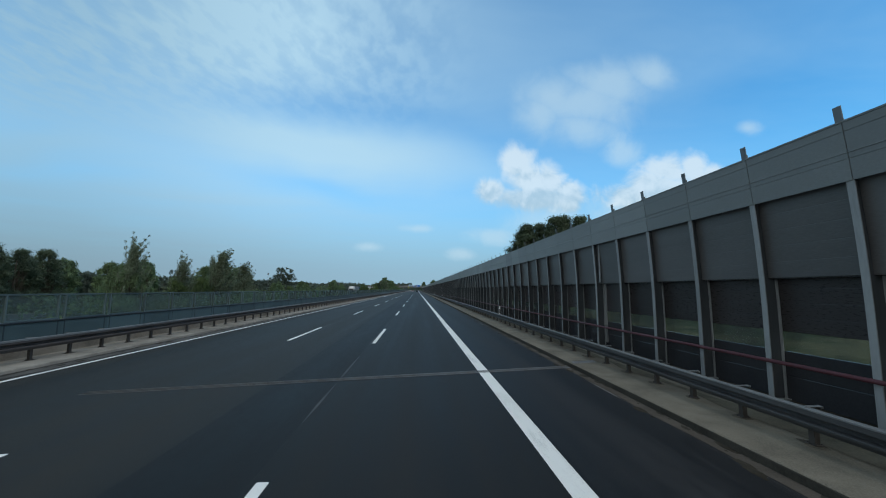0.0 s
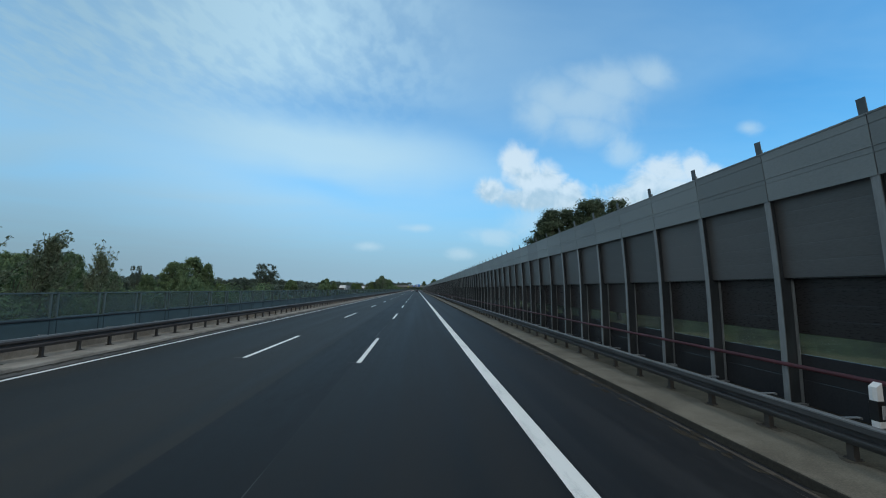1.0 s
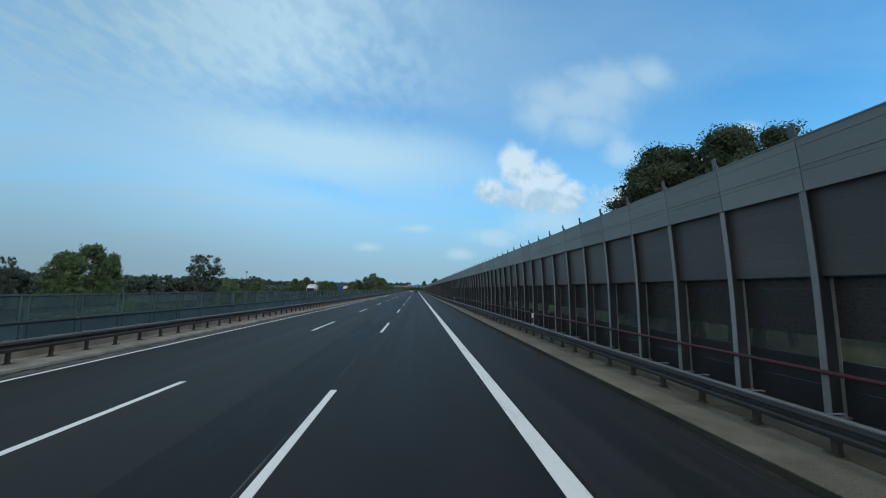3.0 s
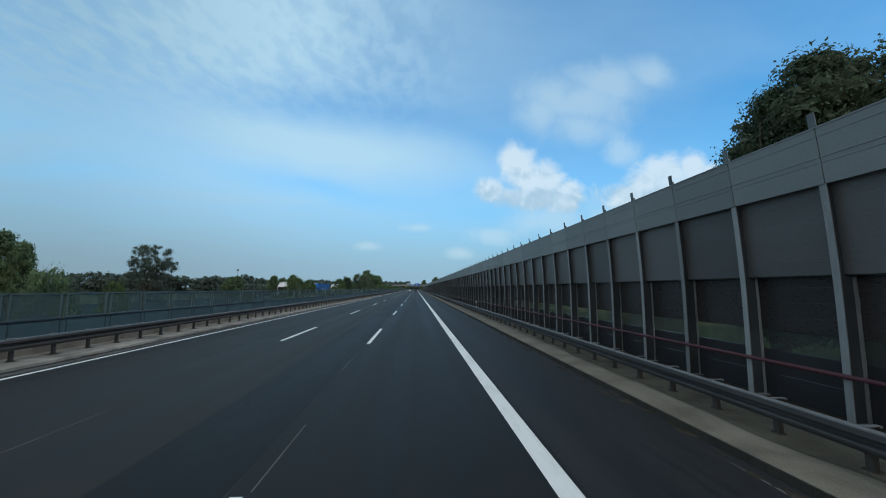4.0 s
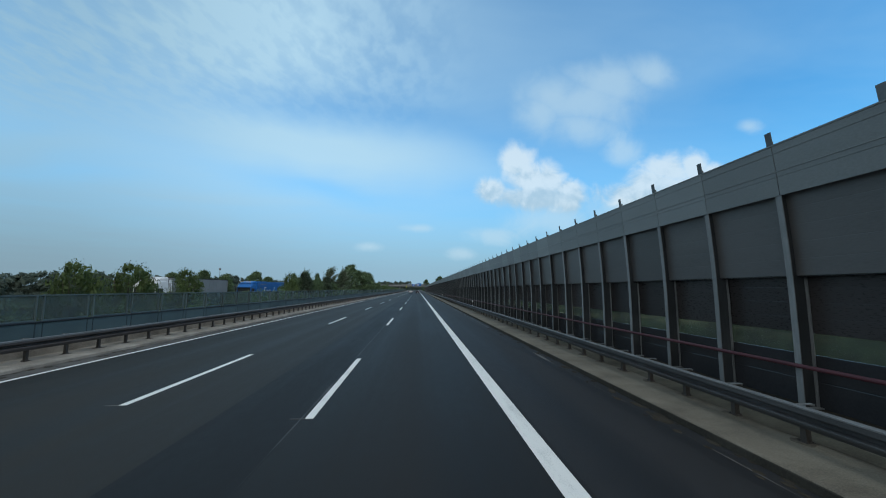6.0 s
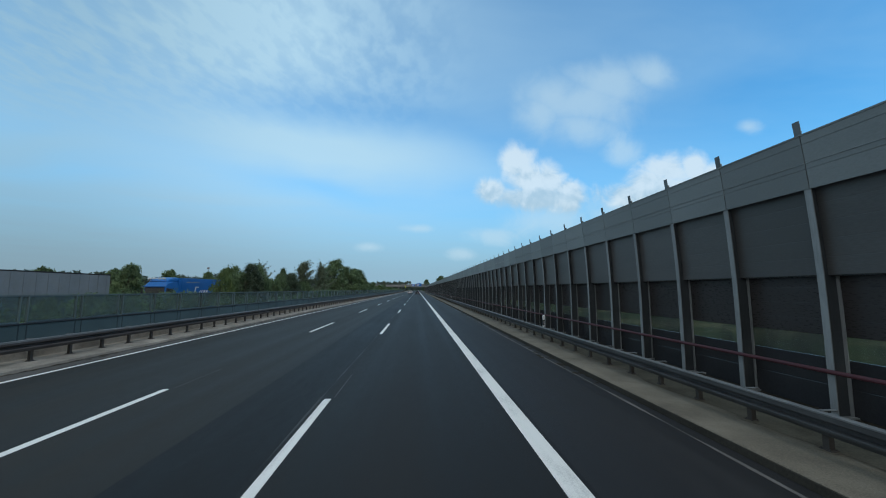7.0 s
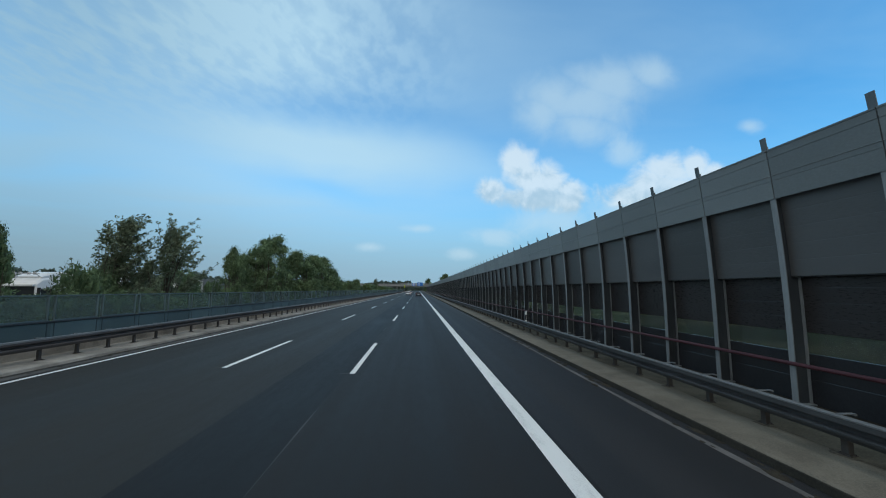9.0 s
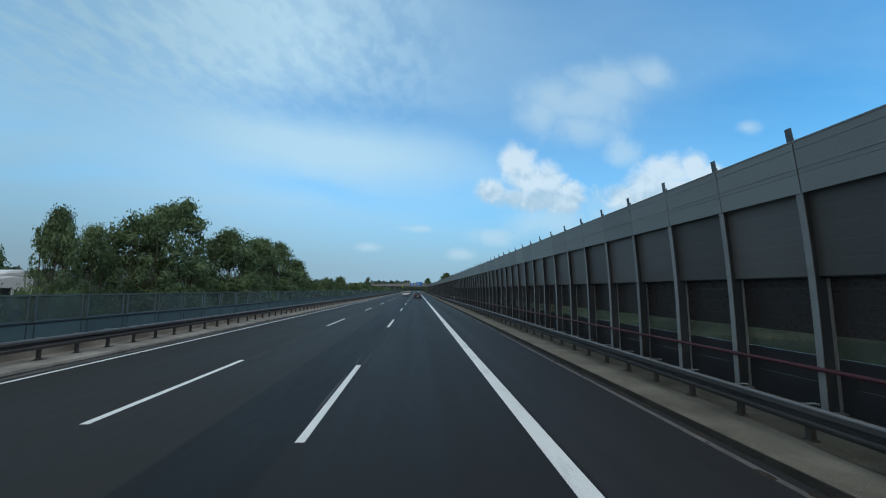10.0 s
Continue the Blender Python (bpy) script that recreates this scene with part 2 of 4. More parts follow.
SILT = surface("gutter_silt", (0.080, 0.071, 0.060), 0.95, vary=0.4, grain=30, blotch=1.4, bump=0.4, spec=0.1)
# verge tone that paints in the rail's shade, with some dirt
RAIL_SHADE = surface("dirt_film", (0.092, 0.086, 0.067), 0.95, vary=0.4, grain=30, blotch=1.6, bump=0.3, tint=(0.112, 0.104, 0.080), spec=0.1)
STAIN = surface("run_off_stain", (0.058, 0.052, 0.041), 0.95, vary=0.35, grain=30, blotch=5.0, tint=(0.13, 0.118, 0.096), spec=0.1)
JOINT_MID = surface("joint_rubber_and_grit", (0.10, 0.10, 0.098), 0.8, vary=0.4, grain=30, blotch=0.6)
BITUMEN = surface("bitumen_seam", (0.066, 0.067, 0.067), 0.8, vary=0.4, grain=20, blotch=0.7)
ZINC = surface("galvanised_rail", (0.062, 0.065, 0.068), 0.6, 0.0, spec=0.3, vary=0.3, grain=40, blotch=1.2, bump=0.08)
# paler zinc: skylight on the rail's upward faces put into the colour
ZINC_SKYLIT = surface("skylit_zinc", (0.205, 0.216, 0.220), 0.5, 0.2, vary=0.25, grain=40, blotch=1.6, bump=0.08)
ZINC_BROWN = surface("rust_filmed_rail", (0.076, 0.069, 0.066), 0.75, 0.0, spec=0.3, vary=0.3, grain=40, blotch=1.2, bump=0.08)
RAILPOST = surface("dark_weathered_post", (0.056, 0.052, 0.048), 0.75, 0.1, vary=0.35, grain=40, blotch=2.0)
# post webs: the shade between the flanges is painted in as a darker tone
WEB_SHADE = surface("post_web_shade", (0.052, 0.060, 0.066), 0.5, 0.1, vary=0.30, grain=22, blotch=1.1, bump=0.1, rand=0.25, stretch=(1, 1, 0.16))
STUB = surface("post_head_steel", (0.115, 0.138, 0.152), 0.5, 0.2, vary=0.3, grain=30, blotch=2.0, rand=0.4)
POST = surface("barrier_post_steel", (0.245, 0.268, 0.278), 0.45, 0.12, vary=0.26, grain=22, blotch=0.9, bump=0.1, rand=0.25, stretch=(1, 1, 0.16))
BAND = surface("upper_panel_paint", (0.202, 0.226, 0.233), 0.38, 0.1, vary=0.16, grain=40, blotch=0.5, bump=0.03, rand=0.40, stretch=(1, 0.4, 1))
MIDP = surface("middle_panel_paint", (0.096, 0.102, 0.105), 0.36, 0.05, vary=0.20, grain=30, blotch=0.7, bump=0.008, rand=0.45, stretch=(1, 0.3, 1.4))
LOWP = surface("lower_panel_paint", (0.036, 0.0345, 0.0355), 0.30, 0.0, vary=0.28, grain=30, blotch=0.7, bump=0.02, rand=0.3, stretch=(1, 0.3, 1.4))
BASEP = surface("base_wall", (0.033, 0.036, 0.041), 0.22, vary=0.2, grain=25, blotch=0.8, bump=0.02)
REDPIPE = surface("red_pipe_paint", (0.088, 0.026, 0.034), 0.6, vary=0.25, grain=30, blotch=1.0, bump=0.05)
FENCE = surface("fence_blue_grey", (0.070, 0.112, 0.121), 0.55, 0.1, vary=0.2, grain=35, blotch=0.7, bump=0.08, rand=0.3)
FENCE_POST = surface("fence_upright", (0.090, 0.130, 0.138), 0.55, 0.1, vary=0.2, grain=35, blotch=0.7, bump=0.05, rand=0.3)
FENCE_SEAM = surface("fence_seam", (0.034, 0.052, 0.058), 0.6, 0.1, vary=0.25, grain=30, blotch=1.0)
FENCE_DARK = surface("fence_cap", (0.022, 0.028, 0.032), 0.6, 0.1, vary=0.25, grain=30, blotch=1.0)
GAP_PANE = sheet("grimy_acrylic", (0.054, 0.062, 0.064), 0.48, 0.15)
PANE = sheet("fence_pane", (0.10, 0.135, 0.135), 0.66)
BARK = surface("bark", (0.075, 0.062, 0.048), 0.9, vary=0.4, grain=12, blotch=1.5, bump=0.5, depth=0.03, stretch=(1, 1, 0.3))
LEAF = leafy("leaves_green", (0.058, 0.094, 0.050), (0.190, 0.270, 0.138))
LEAF_PALE = leafy("leaves_silver_green", (0.092, 0.122, 0.078), (0.225, 0.275, 0.185))
LEAF_FRESH = leafy("leaves_fresh_green", (0.050, 0.080, 0.030), (0.140, 0.195, 0.076))
LEAF_TALL = leafy("leaves_dark_green", (0.047, 0.070, 0.050), (0.120, 0.162, 0.102))
# distance haze put into the leaf colour, paler and greyer than near trees
LEAF_HAZE = leafy("leaves_hazy", (0.088, 0.120, 0.104), (0.128, 0.166, 0.132))
BLACK = surface("black_rubber", (0.02, 0.02, 0.021), 0.8, vary=0.2, grain=20)
STEEL = surface("grey_steel", (0.22, 0.23, 0.24), 0.5, 0.5, vary=0.2)
SIGNBLUE = surface("sign_blue", (0.02, 0.16, 0.52), 0.5, vary=0.08, bump=0)
TRUCKBLUE = surface("truck_blue", (0.01, 0.13, 0.42), 0.4, vary=0.12, grain=10, blotch=0.4, bump=0.03)
TRUCKWHITE = surface("truck_white", (0.70, 0.72, 0.72), 0.4, vary=0.1, grain=10, blotch=0.4, bump=0.03)
TARP = surface("tarpaulin_grey", (0.20, 0.22, 0.23), 0.6, vary=0.15, grain=10, blotch=0.6)
OVERPASS = surface("weathered_bridge_concrete", (0.23, 0.245, 0.25), 0.85, vary=0.2, grain=4, blotch=0.3)
LIME = surface("lime_green_panel", (0.42, 0.55, 0.05), 0.5, vary=0.1)
CARDARK = surface("car_dark_paint", (0.035, 0.04, 0.05), 0.3, 0.3, vary=0.15, bump=0)
CARWHITE = surface("car_white_paint", (0.75, 0.76, 0.77), 0.3, vary=0.06, bump=0)
CARRED = surface("tail_light_red", (0.45, 0.02, 0.02), 0.3, vary=0.1, bump=0)
GLASS = surface("dark_vehicle_glass", (0.03, 0.035, 0.04), 0.08, vary=0.1, bump=0, spec=0.6)
PLASTIC = surface("white_plastic", (0.78, 0.79, 0.79), 0.45, vary=0.08, grain=30, blotch=3.0, bump=0.03)
BLACKPL = surface("black_plastic", (0.015, 0.015, 0.016), 0.4, vary=0.2, bump=0)
REFLECT = surface("reflector", (0.6, 0.62, 0.64), 0.15, 0.5, vary=0.1, bump=0)


def grass_material():
    m = bpy.data.materials.new("meadow")
    m.use_nodes = True
    t = m.node_tree
    g = Graph(t)
    p = t.nodes["Principled BSDF"]
    co = g.node("ShaderNodeNewGeometry").outputs["Position"]
    a = g.noise(co, 0.035, 5, 0.6)
    b = g.noise(co, 1.4, 5, 0.7)
    c = g.mix(g.step(b, 0.3, 0.7), (0.040, 0.058, 0.020, 1), (0.085, 0.108, 0.038, 1))
    c = g.mix(g.step(a, 0.47, 0.60), c, (0.19, 0.175, 0.085, 1))
    g.put(p.inputs["Base Color"], c)
    p.inputs["Roughness"].default_value = 0.95
    p.inputs["Specular IOR Level"].default_value = 0.1
    g.put(p.inputs["Normal"], g.node("ShaderNodeBump", {"Strength": 0.6, "Distance": 0.15, "Height": b}).outputs[0])
    return m


MEADOW = grass_material()

# ---- building helpers ----


def mesh_of(name, verts, faces, material):
    me = bpy.data.meshes.new(name)
    me.from_pydata(verts, [], faces)
    me.update()
    for m in (material if isinstance(material, (list, tuple)) else [material]):
        me.materials.append(m)
    return me


def from_bm(name, bm, material):
    me = bpy.data.meshes.new(name)
    bmesh.ops.recalc_face_normals(bm, faces=bm.faces)
    bm.to_mesh(me)
    bm.free()
    me.materials.append(material)
    return me


def put(name, me, parent=None, at=None, label=""):
    """Link a mesh as one object, under a thing or a part where one is given."""
    ob = new(name, me)
    if isinstance(at, str):
        at, label = None, at
    if parent is not None:
        ob.parent = parent
    if at is not None:
        ob.matrix_basis = at if isinstance(at, Matrix) else Matrix.Translation(at)
    if label:
        ob["label"] = label
    return ob


def box(bm, x0, x1, y0, y1, z0, z1, bevel=0.0):
    geo = bmesh.ops.create_cube(bm, size=1.0, matrix=Matrix.Translation(((x0 + x1) / 2, (y0 + y1) / 2, (z0 + z1) / 2)) @ Matrix.Diagonal((x1 - x0, y1 - y0, z1 - z0, 1)))
    if bevel:
        edges = {e for v in geo["verts"] for e in v.link_edges}
        bmesh.ops.bevel(bm, geom=list(edges), offset=bevel, segments=1, affect="EDGES")


def block(name, dims, material, bevel=0.0):
    bm = bmesh.new()
    box(bm, *dims, bevel)
    return from_bm(name, bm, material)


def tube(bm, a, b, ra, rb=None, n=10):
    a, b = Vector(a), Vector(b)
    rb = ra if rb is None else rb
    m = Matrix.Translation((a + b) / 2) @ (b - a).to_track_quat("Z", "Y").to_matrix().to_4x4()
    bmesh.ops.create_cone(bm, cap_ends=True, segments=n, radius1=ra, radius2=rb, depth=(b - a).length, matrix=m)


def extrude_y(name, profile, y0, y1, material, closed=True, caps=True):
    """A profile in x and z drawn out along y."""
    n = len(profile)
    v = [(x, y0, z) for x, z in profile] + [(x, y1, z) for x, z in profile]
    last = n if closed else n - 1
    f = [(i, (i + 1) % n, n + (i + 1) % n, n + i) for i in range(last)]
    if closed and caps:
        f += [tuple(range(n - 1, -1, -1)), tuple(range(n, 2 * n))]
    me = mesh_of(name, v, f, material)
    bm = bmesh.new()
    bm.from_mesh(me)
    bmesh.ops.recalc_face_normals(bm, faces=bm.faces)
    bm.to_mesh(me)
    bm.free()
    return me


def thing(name, label, category, group="", kind="", at=(0, 0, 0)):
    ob = new(name)
    ob.empty_display_size = 0.2
    ob.matrix_basis = at if isinstance(at, Matrix) else Matrix.Translation(at)
    return tagged(ob, label, category, group, kind)

# ---- ground, decks and carriageways ----
Y0, Y1 = -60.0, 900.0
GROUND = -5.0


def ground_sheet():
    """One sheet to the horizon, gently uneven near by."""
    bm = bmesh.new()
    xs = [-4000, -2000, -900, -500, -300, -200, -140, -100, -70, -50, -35, -25, -10, 10, 25, 40, 60, 90, 130, 200, 400, 900, 2000, 4000]
    ys = [-2000, -400, -60, -20, 20, 60, 100, 140, 180, 220, 260, 300, 360, 430, 520, 640, 800, 1100, 1800, 4200]
    grid = [[bm.verts.new((x, y, GROUND + (0.5 * noise.noise((x * 0.03, y * 0.03, 0)) if abs(x) < 500 and y < 900 else 0))) for x in xs] for y in ys]
    for r, s in zip(grid, grid[1:]):
        for i in range(len(xs) - 1):
            bm.faces.new((r[i], r[i + 1], s[i + 1], s[i]))
    return from_bm("ground", bm, MEADOW)


tagged(put("ground", ground_sheet()), "flat green meadow with dry yellow patches below the viaduct", "ground", kind="structure")

SEAM, POUR, KERB, LEFT_KERB = -5.45, -3.87, 2.74, -12.78
deck = tagged(put("bridge_deck", extrude_y("bridge_deck", [(-15.0, -0.06), (6.9, -0.06), (6.9, -0.9), (4.0, -1.5), (-12.0, -1.5), (-15.0, -0.9)], Y0, Y1, CONCRETE)),
              "concrete bridge deck carrying the carriageway", "bridge deck", kind="structure")
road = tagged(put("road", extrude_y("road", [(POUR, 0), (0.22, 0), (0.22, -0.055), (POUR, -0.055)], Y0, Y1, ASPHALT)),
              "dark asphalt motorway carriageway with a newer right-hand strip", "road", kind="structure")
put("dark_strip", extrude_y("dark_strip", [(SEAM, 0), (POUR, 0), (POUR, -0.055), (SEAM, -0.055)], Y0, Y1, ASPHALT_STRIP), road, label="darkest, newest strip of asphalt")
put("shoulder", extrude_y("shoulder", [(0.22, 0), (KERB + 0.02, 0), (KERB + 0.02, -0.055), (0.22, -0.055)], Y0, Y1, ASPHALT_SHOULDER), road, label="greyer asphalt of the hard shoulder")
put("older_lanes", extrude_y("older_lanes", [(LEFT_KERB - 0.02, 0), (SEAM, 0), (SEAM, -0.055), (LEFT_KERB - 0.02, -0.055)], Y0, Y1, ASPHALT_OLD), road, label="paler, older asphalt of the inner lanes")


def wavy_strip(name, x, w, y0, y1, step, amp, z, material, seed, whole=-100.0, shows=0.2):
    """A thin strip along y whose edges wander a little."""
    v, f = [], []
    n = int((y1 - y0) / step)
    for i in range(n + 1):
        y = y0 + i * step
        c = x + amp * noise.noise((seed, y * 0.11, 0))
        hw = w / 2 * max(0.05, 0.8 + 0.5 * noise.noise((seed + 7, y * 0.6, 0)) + 0.9 * noise.noise((seed + 3, y * 0.05, 0)))
        if y < whole:   # broken, half buried before this point
            hw *= max(0.04, min(1.0, 3.0 * noise.noise((seed + 5, y * 0.35, 0)) + shows))
        v += [(c - hw, y, z), (c + hw, y, z)]
        if i:
            k = 2 * i
            f.append((k - 2, k - 1, k + 1, k))
    return mesh_of(name, v, f, material)


put("sealed_seam", wavy_strip("sealed_seam", POUR, 0.05, Y0, 420, 0.5, 0.05, 0.004, BITUMEN, 3.3, 420), road, label="thin poured seam along the lane line")
put("gutter_silt", wavy_strip("gutter_silt", 2.64, 0.20, Y0, 46, 0.3, 0.03, 0.003, SILT, 2.2), road, label="brown silt washed along the kerb")
put("gutter_joint", wavy_strip("gutter_joint", 2.50, 0.12, Y0, 420, 0.3, 0.05, 0.004, GUTTER, 9.1, 160, -0.7), road, label="pale mortar joint along the kerb gutter")
put("gutter_band", wavy_strip("gutter_band", -12.44, 0.50, Y0, 420, 0.5, 0.03, 0.003, GUTTER_STONE, 5.4), road, label="grey stone gutter band beside the kerb")


def gutter_dirt(x0, x1, seed):
    """Grit, moss and leaf litter gathered in the gutter: ragged low clumps."""
    rng = np.random.default_rng(seed)
    bm = bmesh.new()
    for i in range(1500):
        y = rng.uniform(-5, 330)
        if noise.noise((seed, y * 0.07, 0.0)) < -0.25:
            continue
        x = x1 + (x0 - x1) * rng.random() ** 2
        r = 0.03 + 0.10 * rng.random() ** 2
        ring = [bm.verts.new((x + r * (0.6 + 0.4 * rng.random()) * math.cos(k * 1.047), y + 2.2 * r * (0.6 + 0.5 * rng.random()) * math.sin(k * 1.047), 0.002)) for k in range(6)]
        top = bm.verts.new((x, y, 0.006 + 0.10 * r))
        for k in range(6):
            bm.faces.new((ring[k], ring[(k + 1) % 6], top))
    return from_bm("gutter_dirt", bm, DIRT)


tagged(put("gutter_dirt", gutter_dirt(2.40, KERB, 21)), "dark grit and moss gathered along the kerb", "dirt", kind="stuff")
tagged(put("gutter_dirt", gutter_dirt(-12.45, LEFT_KERB, 22)), "dark grit gathered along the kerb", "dirt", kind="stuff")

# raised concrete verges with a chamfered kerb
verge = tagged(put("verge_right", extrude_y("verge_right", [(KERB + 0.03, -0.05), (KERB + 0.03, 0.115), (KERB + 0.055, 0.127), (5.15, 0.135), (5.15, -0.05)], Y0, Y1, CONCRETE)),
       "raised grey-brown concrete kerb strip under the guard rail", "kerb", kind="structure")
put("kerb_face", extrude_y("kerb_face", [(KERB, -0.05), (KERB + 0.018, 0.100), (KERB + 0.029, 0.108), (KERB + 0.029, -0.05)], Y0, Y1, KERBFACE), verge, label="dark kerb face")
# the rail's occlusion painted on the verge as a darker, dirty strip
put("dirt_film", wavy_strip("dirt_film", 4.1, 0.85, Y0, 420, 0.25, 0.10, 0.1395, RAIL_SHADE, 6.4), verge, label="painted shade and dirt on the verge under the rail")
# strip added to make the ground behind the rail dark
tagged(put("drain_channel", extrude_y("drain_channel", [(5.155, -0.055), (5.155, 0.02), (5.6, -0.01), (6.88, 0.02), (6.88, -0.055)], Y0, Y1, DIRT)),
       "dark strip of ground added between the verge and the noise barrier", "channel", kind="structure")
tagged(put("verge_left", extrude_y("verge_left", [(LEFT_KERB, -0.05), (LEFT_KERB - 0.03, 0.08), (LEFT_KERB - 0.08, 0.10), (-14.95, 0.11), (-14.95, -0.05)], Y0, Y1, CONCRETE_PALE)),
       "raised pale concrete kerb strip under the guard rail", "kerb", kind="structure")

tagged(put("parapet_plinth", extrude_y("parapet_plinth", [(-14.20, 0.05), (-14.215, 0.50), (-14.24, 0.52), (-14.60, 0.52), (-14.60, 0.05)], Y0, Y1, CONCRETE_PALE)),
       "low pale concrete plinth carrying the parapet fence", "plinth", kind="structure")

# painted lines
LINE1, LINE2, LINE3 = -3.74, -7.64, -12.03
tagged(put("edge_line", extrude_y("edge_line", [(-0.15, 0.001), (-0.145, 0.006), (0.145, 0.006), (0.15, 0.001)], Y0, Y1, WHITE)), "broad solid white edge line on the asphalt", "road marking", kind="structure")
tagged(put("edge_line", extrude_y("edge_line", [(LINE3 - 0.065, 0.001), (LINE3 - 0.06, 0.006), (LINE3 + 0.06, 0.006), (LINE3 + 0.065, 0.001)], Y0, Y1, WHITE)),
       "narrow solid white edge line on the asphalt", "road marking", kind="structure")
dash_mesh = extrude_y("lane_dash", [(-0.075, 0.001), (-0.07, 0.006), (0.07, 0.006), (0.075, 0.001)], 0, 6.0, WHITE)
scuff_mesh = block("cross_mark", (-0.33, -0.04, -0.02, 0.012, 0.0015, 0.004), GUTTER)
ghost_mesh = wavy_strip("worn_marking", 0.12, 0.022, 6.1, 8.3, 0.2, 0.0, 0.003, GUTTER, 1.7)
for x, shift in ((LINE1, 0.0), (LINE2, 1.0)):
    for k in range(-2, 36):
        d = tagged(put("lane_dash", dash_mesh, at=(x, 18 * k + shift, 0)), "white six-metre lane dash painted on the asphalt", "road marking", group="lane dashes", kind="structure")
        if k % 4 == 1:
            put("worn_marking", ghost_mesh, d, label="ghost of an older dash beyond the paint")
        if k % 3 != 1:
            put("cross_mark", scuff_mesh, d, label="faint pre-marking stroke beside the dash")


def expansion_joint():
    """Skewed finger of three steel profiles across the whole carriageway."""
    j = thing("expansion_joint", "skewed steel bridge expansion joint across the asphalt", "expansion joint", kind="structure")
    for i, (off, w, mat) in enumerate(((-0.12, 0.07, JOINT), (0.0, 0.10, JOINT_MID), (0.12, 0.07, JOINT))):
        x0, x1 = -9.2, KERB + 0.9
        yy = lambda x: 12.15 + 0.21 * x + off
        zz = 0.009
        t = w * 0.08      # tapered towards the inner lanes to fit the camera's view
        v = [(x0, yy(x0) - t, zz), (KERB - 0.02, yy(KERB) - w / 2, zz), (KERB - 0.02, yy(KERB) + w / 2, zz), (x0, yy(x0) + t, zz),
             (x0, yy(x0) - t, 0.001), (KERB - 0.02, yy(KERB) - w / 2, 0.001), (KERB - 0.02, yy(KERB) + w / 2, 0.001), (x0, yy(x0) + t, 0.001)]
        put("steel_profile", mesh_of("steel_profile", v, [(0, 1, 2, 3), (0, 4, 5, 1), (2, 6, 7, 3), (1, 5, 6, 2), (3, 7, 4, 0)], mat), j)
        ky = yy(KERB)
        v = [(KERB + 0.09, ky - w / 2, 0.131), (x1, ky - w / 2 + 0.2, 0.133), (x1, ky + w / 2 + 0.2, 0.133), (KERB + 0.09, ky + w / 2, 0.131),
             (KERB + 0.09, ky - w / 2, 0.12), (x1, ky - w / 2 + 0.2, 0.12), (x1, ky + w / 2 + 0.2, 0.12), (KERB + 0.09, ky + w / 2, 0.12)]
        put("cover_plate", mesh_of("cover_plate", v, [(0, 1, 2, 3), (0, 4, 5, 1), (2, 6, 7, 3), (1, 5, 6, 2), (3, 7, 4, 0)], STEEL), j)


expansion_joint()

# the other carriageway, on a deck of its own
far_deck = tagged(put("bridge_deck", extrude_y("far_deck", [(-26.0, -0.45), (-43.0, -0.45), (-43.0, -1.75), (-26.0, -1.75)], Y0, Y1, CONCRETE)),
       "concrete bridge deck of the opposite carriageway", "bridge deck", kind="structure")
tagged(put("road", extrude_y("far_road", [(-27.0, -0.446), (-41.5, -0.446), (-41.5, -0.40), (-27.0, -0.40)], Y0, Y1, ASPHALT_OLD)),
       "asphalt carriageway of the opposite direction", "road", kind="structure")

# the viaduct's piers
for x0, x1, top, owner in ((-12.0, 4.0, -1.49, deck), (-41.0, -28.0, -1.74, far_deck)):
    pier = block("pier", (-1.1, 1.1, -0.6, 0.6, GROUND - 0.3, top), CONCRETE_PALE, 0.06)
    for y in range(0, 540, 36):
        for x in (x0 + 3.0, x1 - 3.0):
            put("pier", pier, owner, (x, y, 0))

# ---- noise barrier ----
BX, BS, BP = 5.80, 2.0144, 1.08      # front of the posts, spacing, first post
N0, N1 = -4, 268
DRIFT = ((-50, 0.0), (200, 0.0), (236, 0.12), (900, 0.12))      # shifts along y that fit the posts to the camera's view
barrier = thing("noise_barrier", "tall dark grey noise barrier of steel posts and stacked panels", "noise barrier", kind="structure")


def bend(me):
    """The barrier leans in over the verge towards its top."""
    for v in me.vertices:
        v.co.x -= 0.015 * max(0.0, v.co.z - 1.5) ** 2
    me.update()
    return me


def prism(bm, x0, x1, y0, y1, zs):
    """An upright bar cut across at the heights zs, so that it can be bent."""
    rings = [[bm.verts.new(p) for p in ((x0, y0, z), (x1, y0, z), (x1, y1, z), (x0, y1, z))] for z in zs]
    for a, b in zip(rings, rings[1:]):
        for i in range(4):
            j = (i + 1) % 4
            bm.faces.new((a[i], a[j], b[j], b[i]))
    bm.faces.new(rings[0][::-1])
    bm.faces.new(rings[-1])


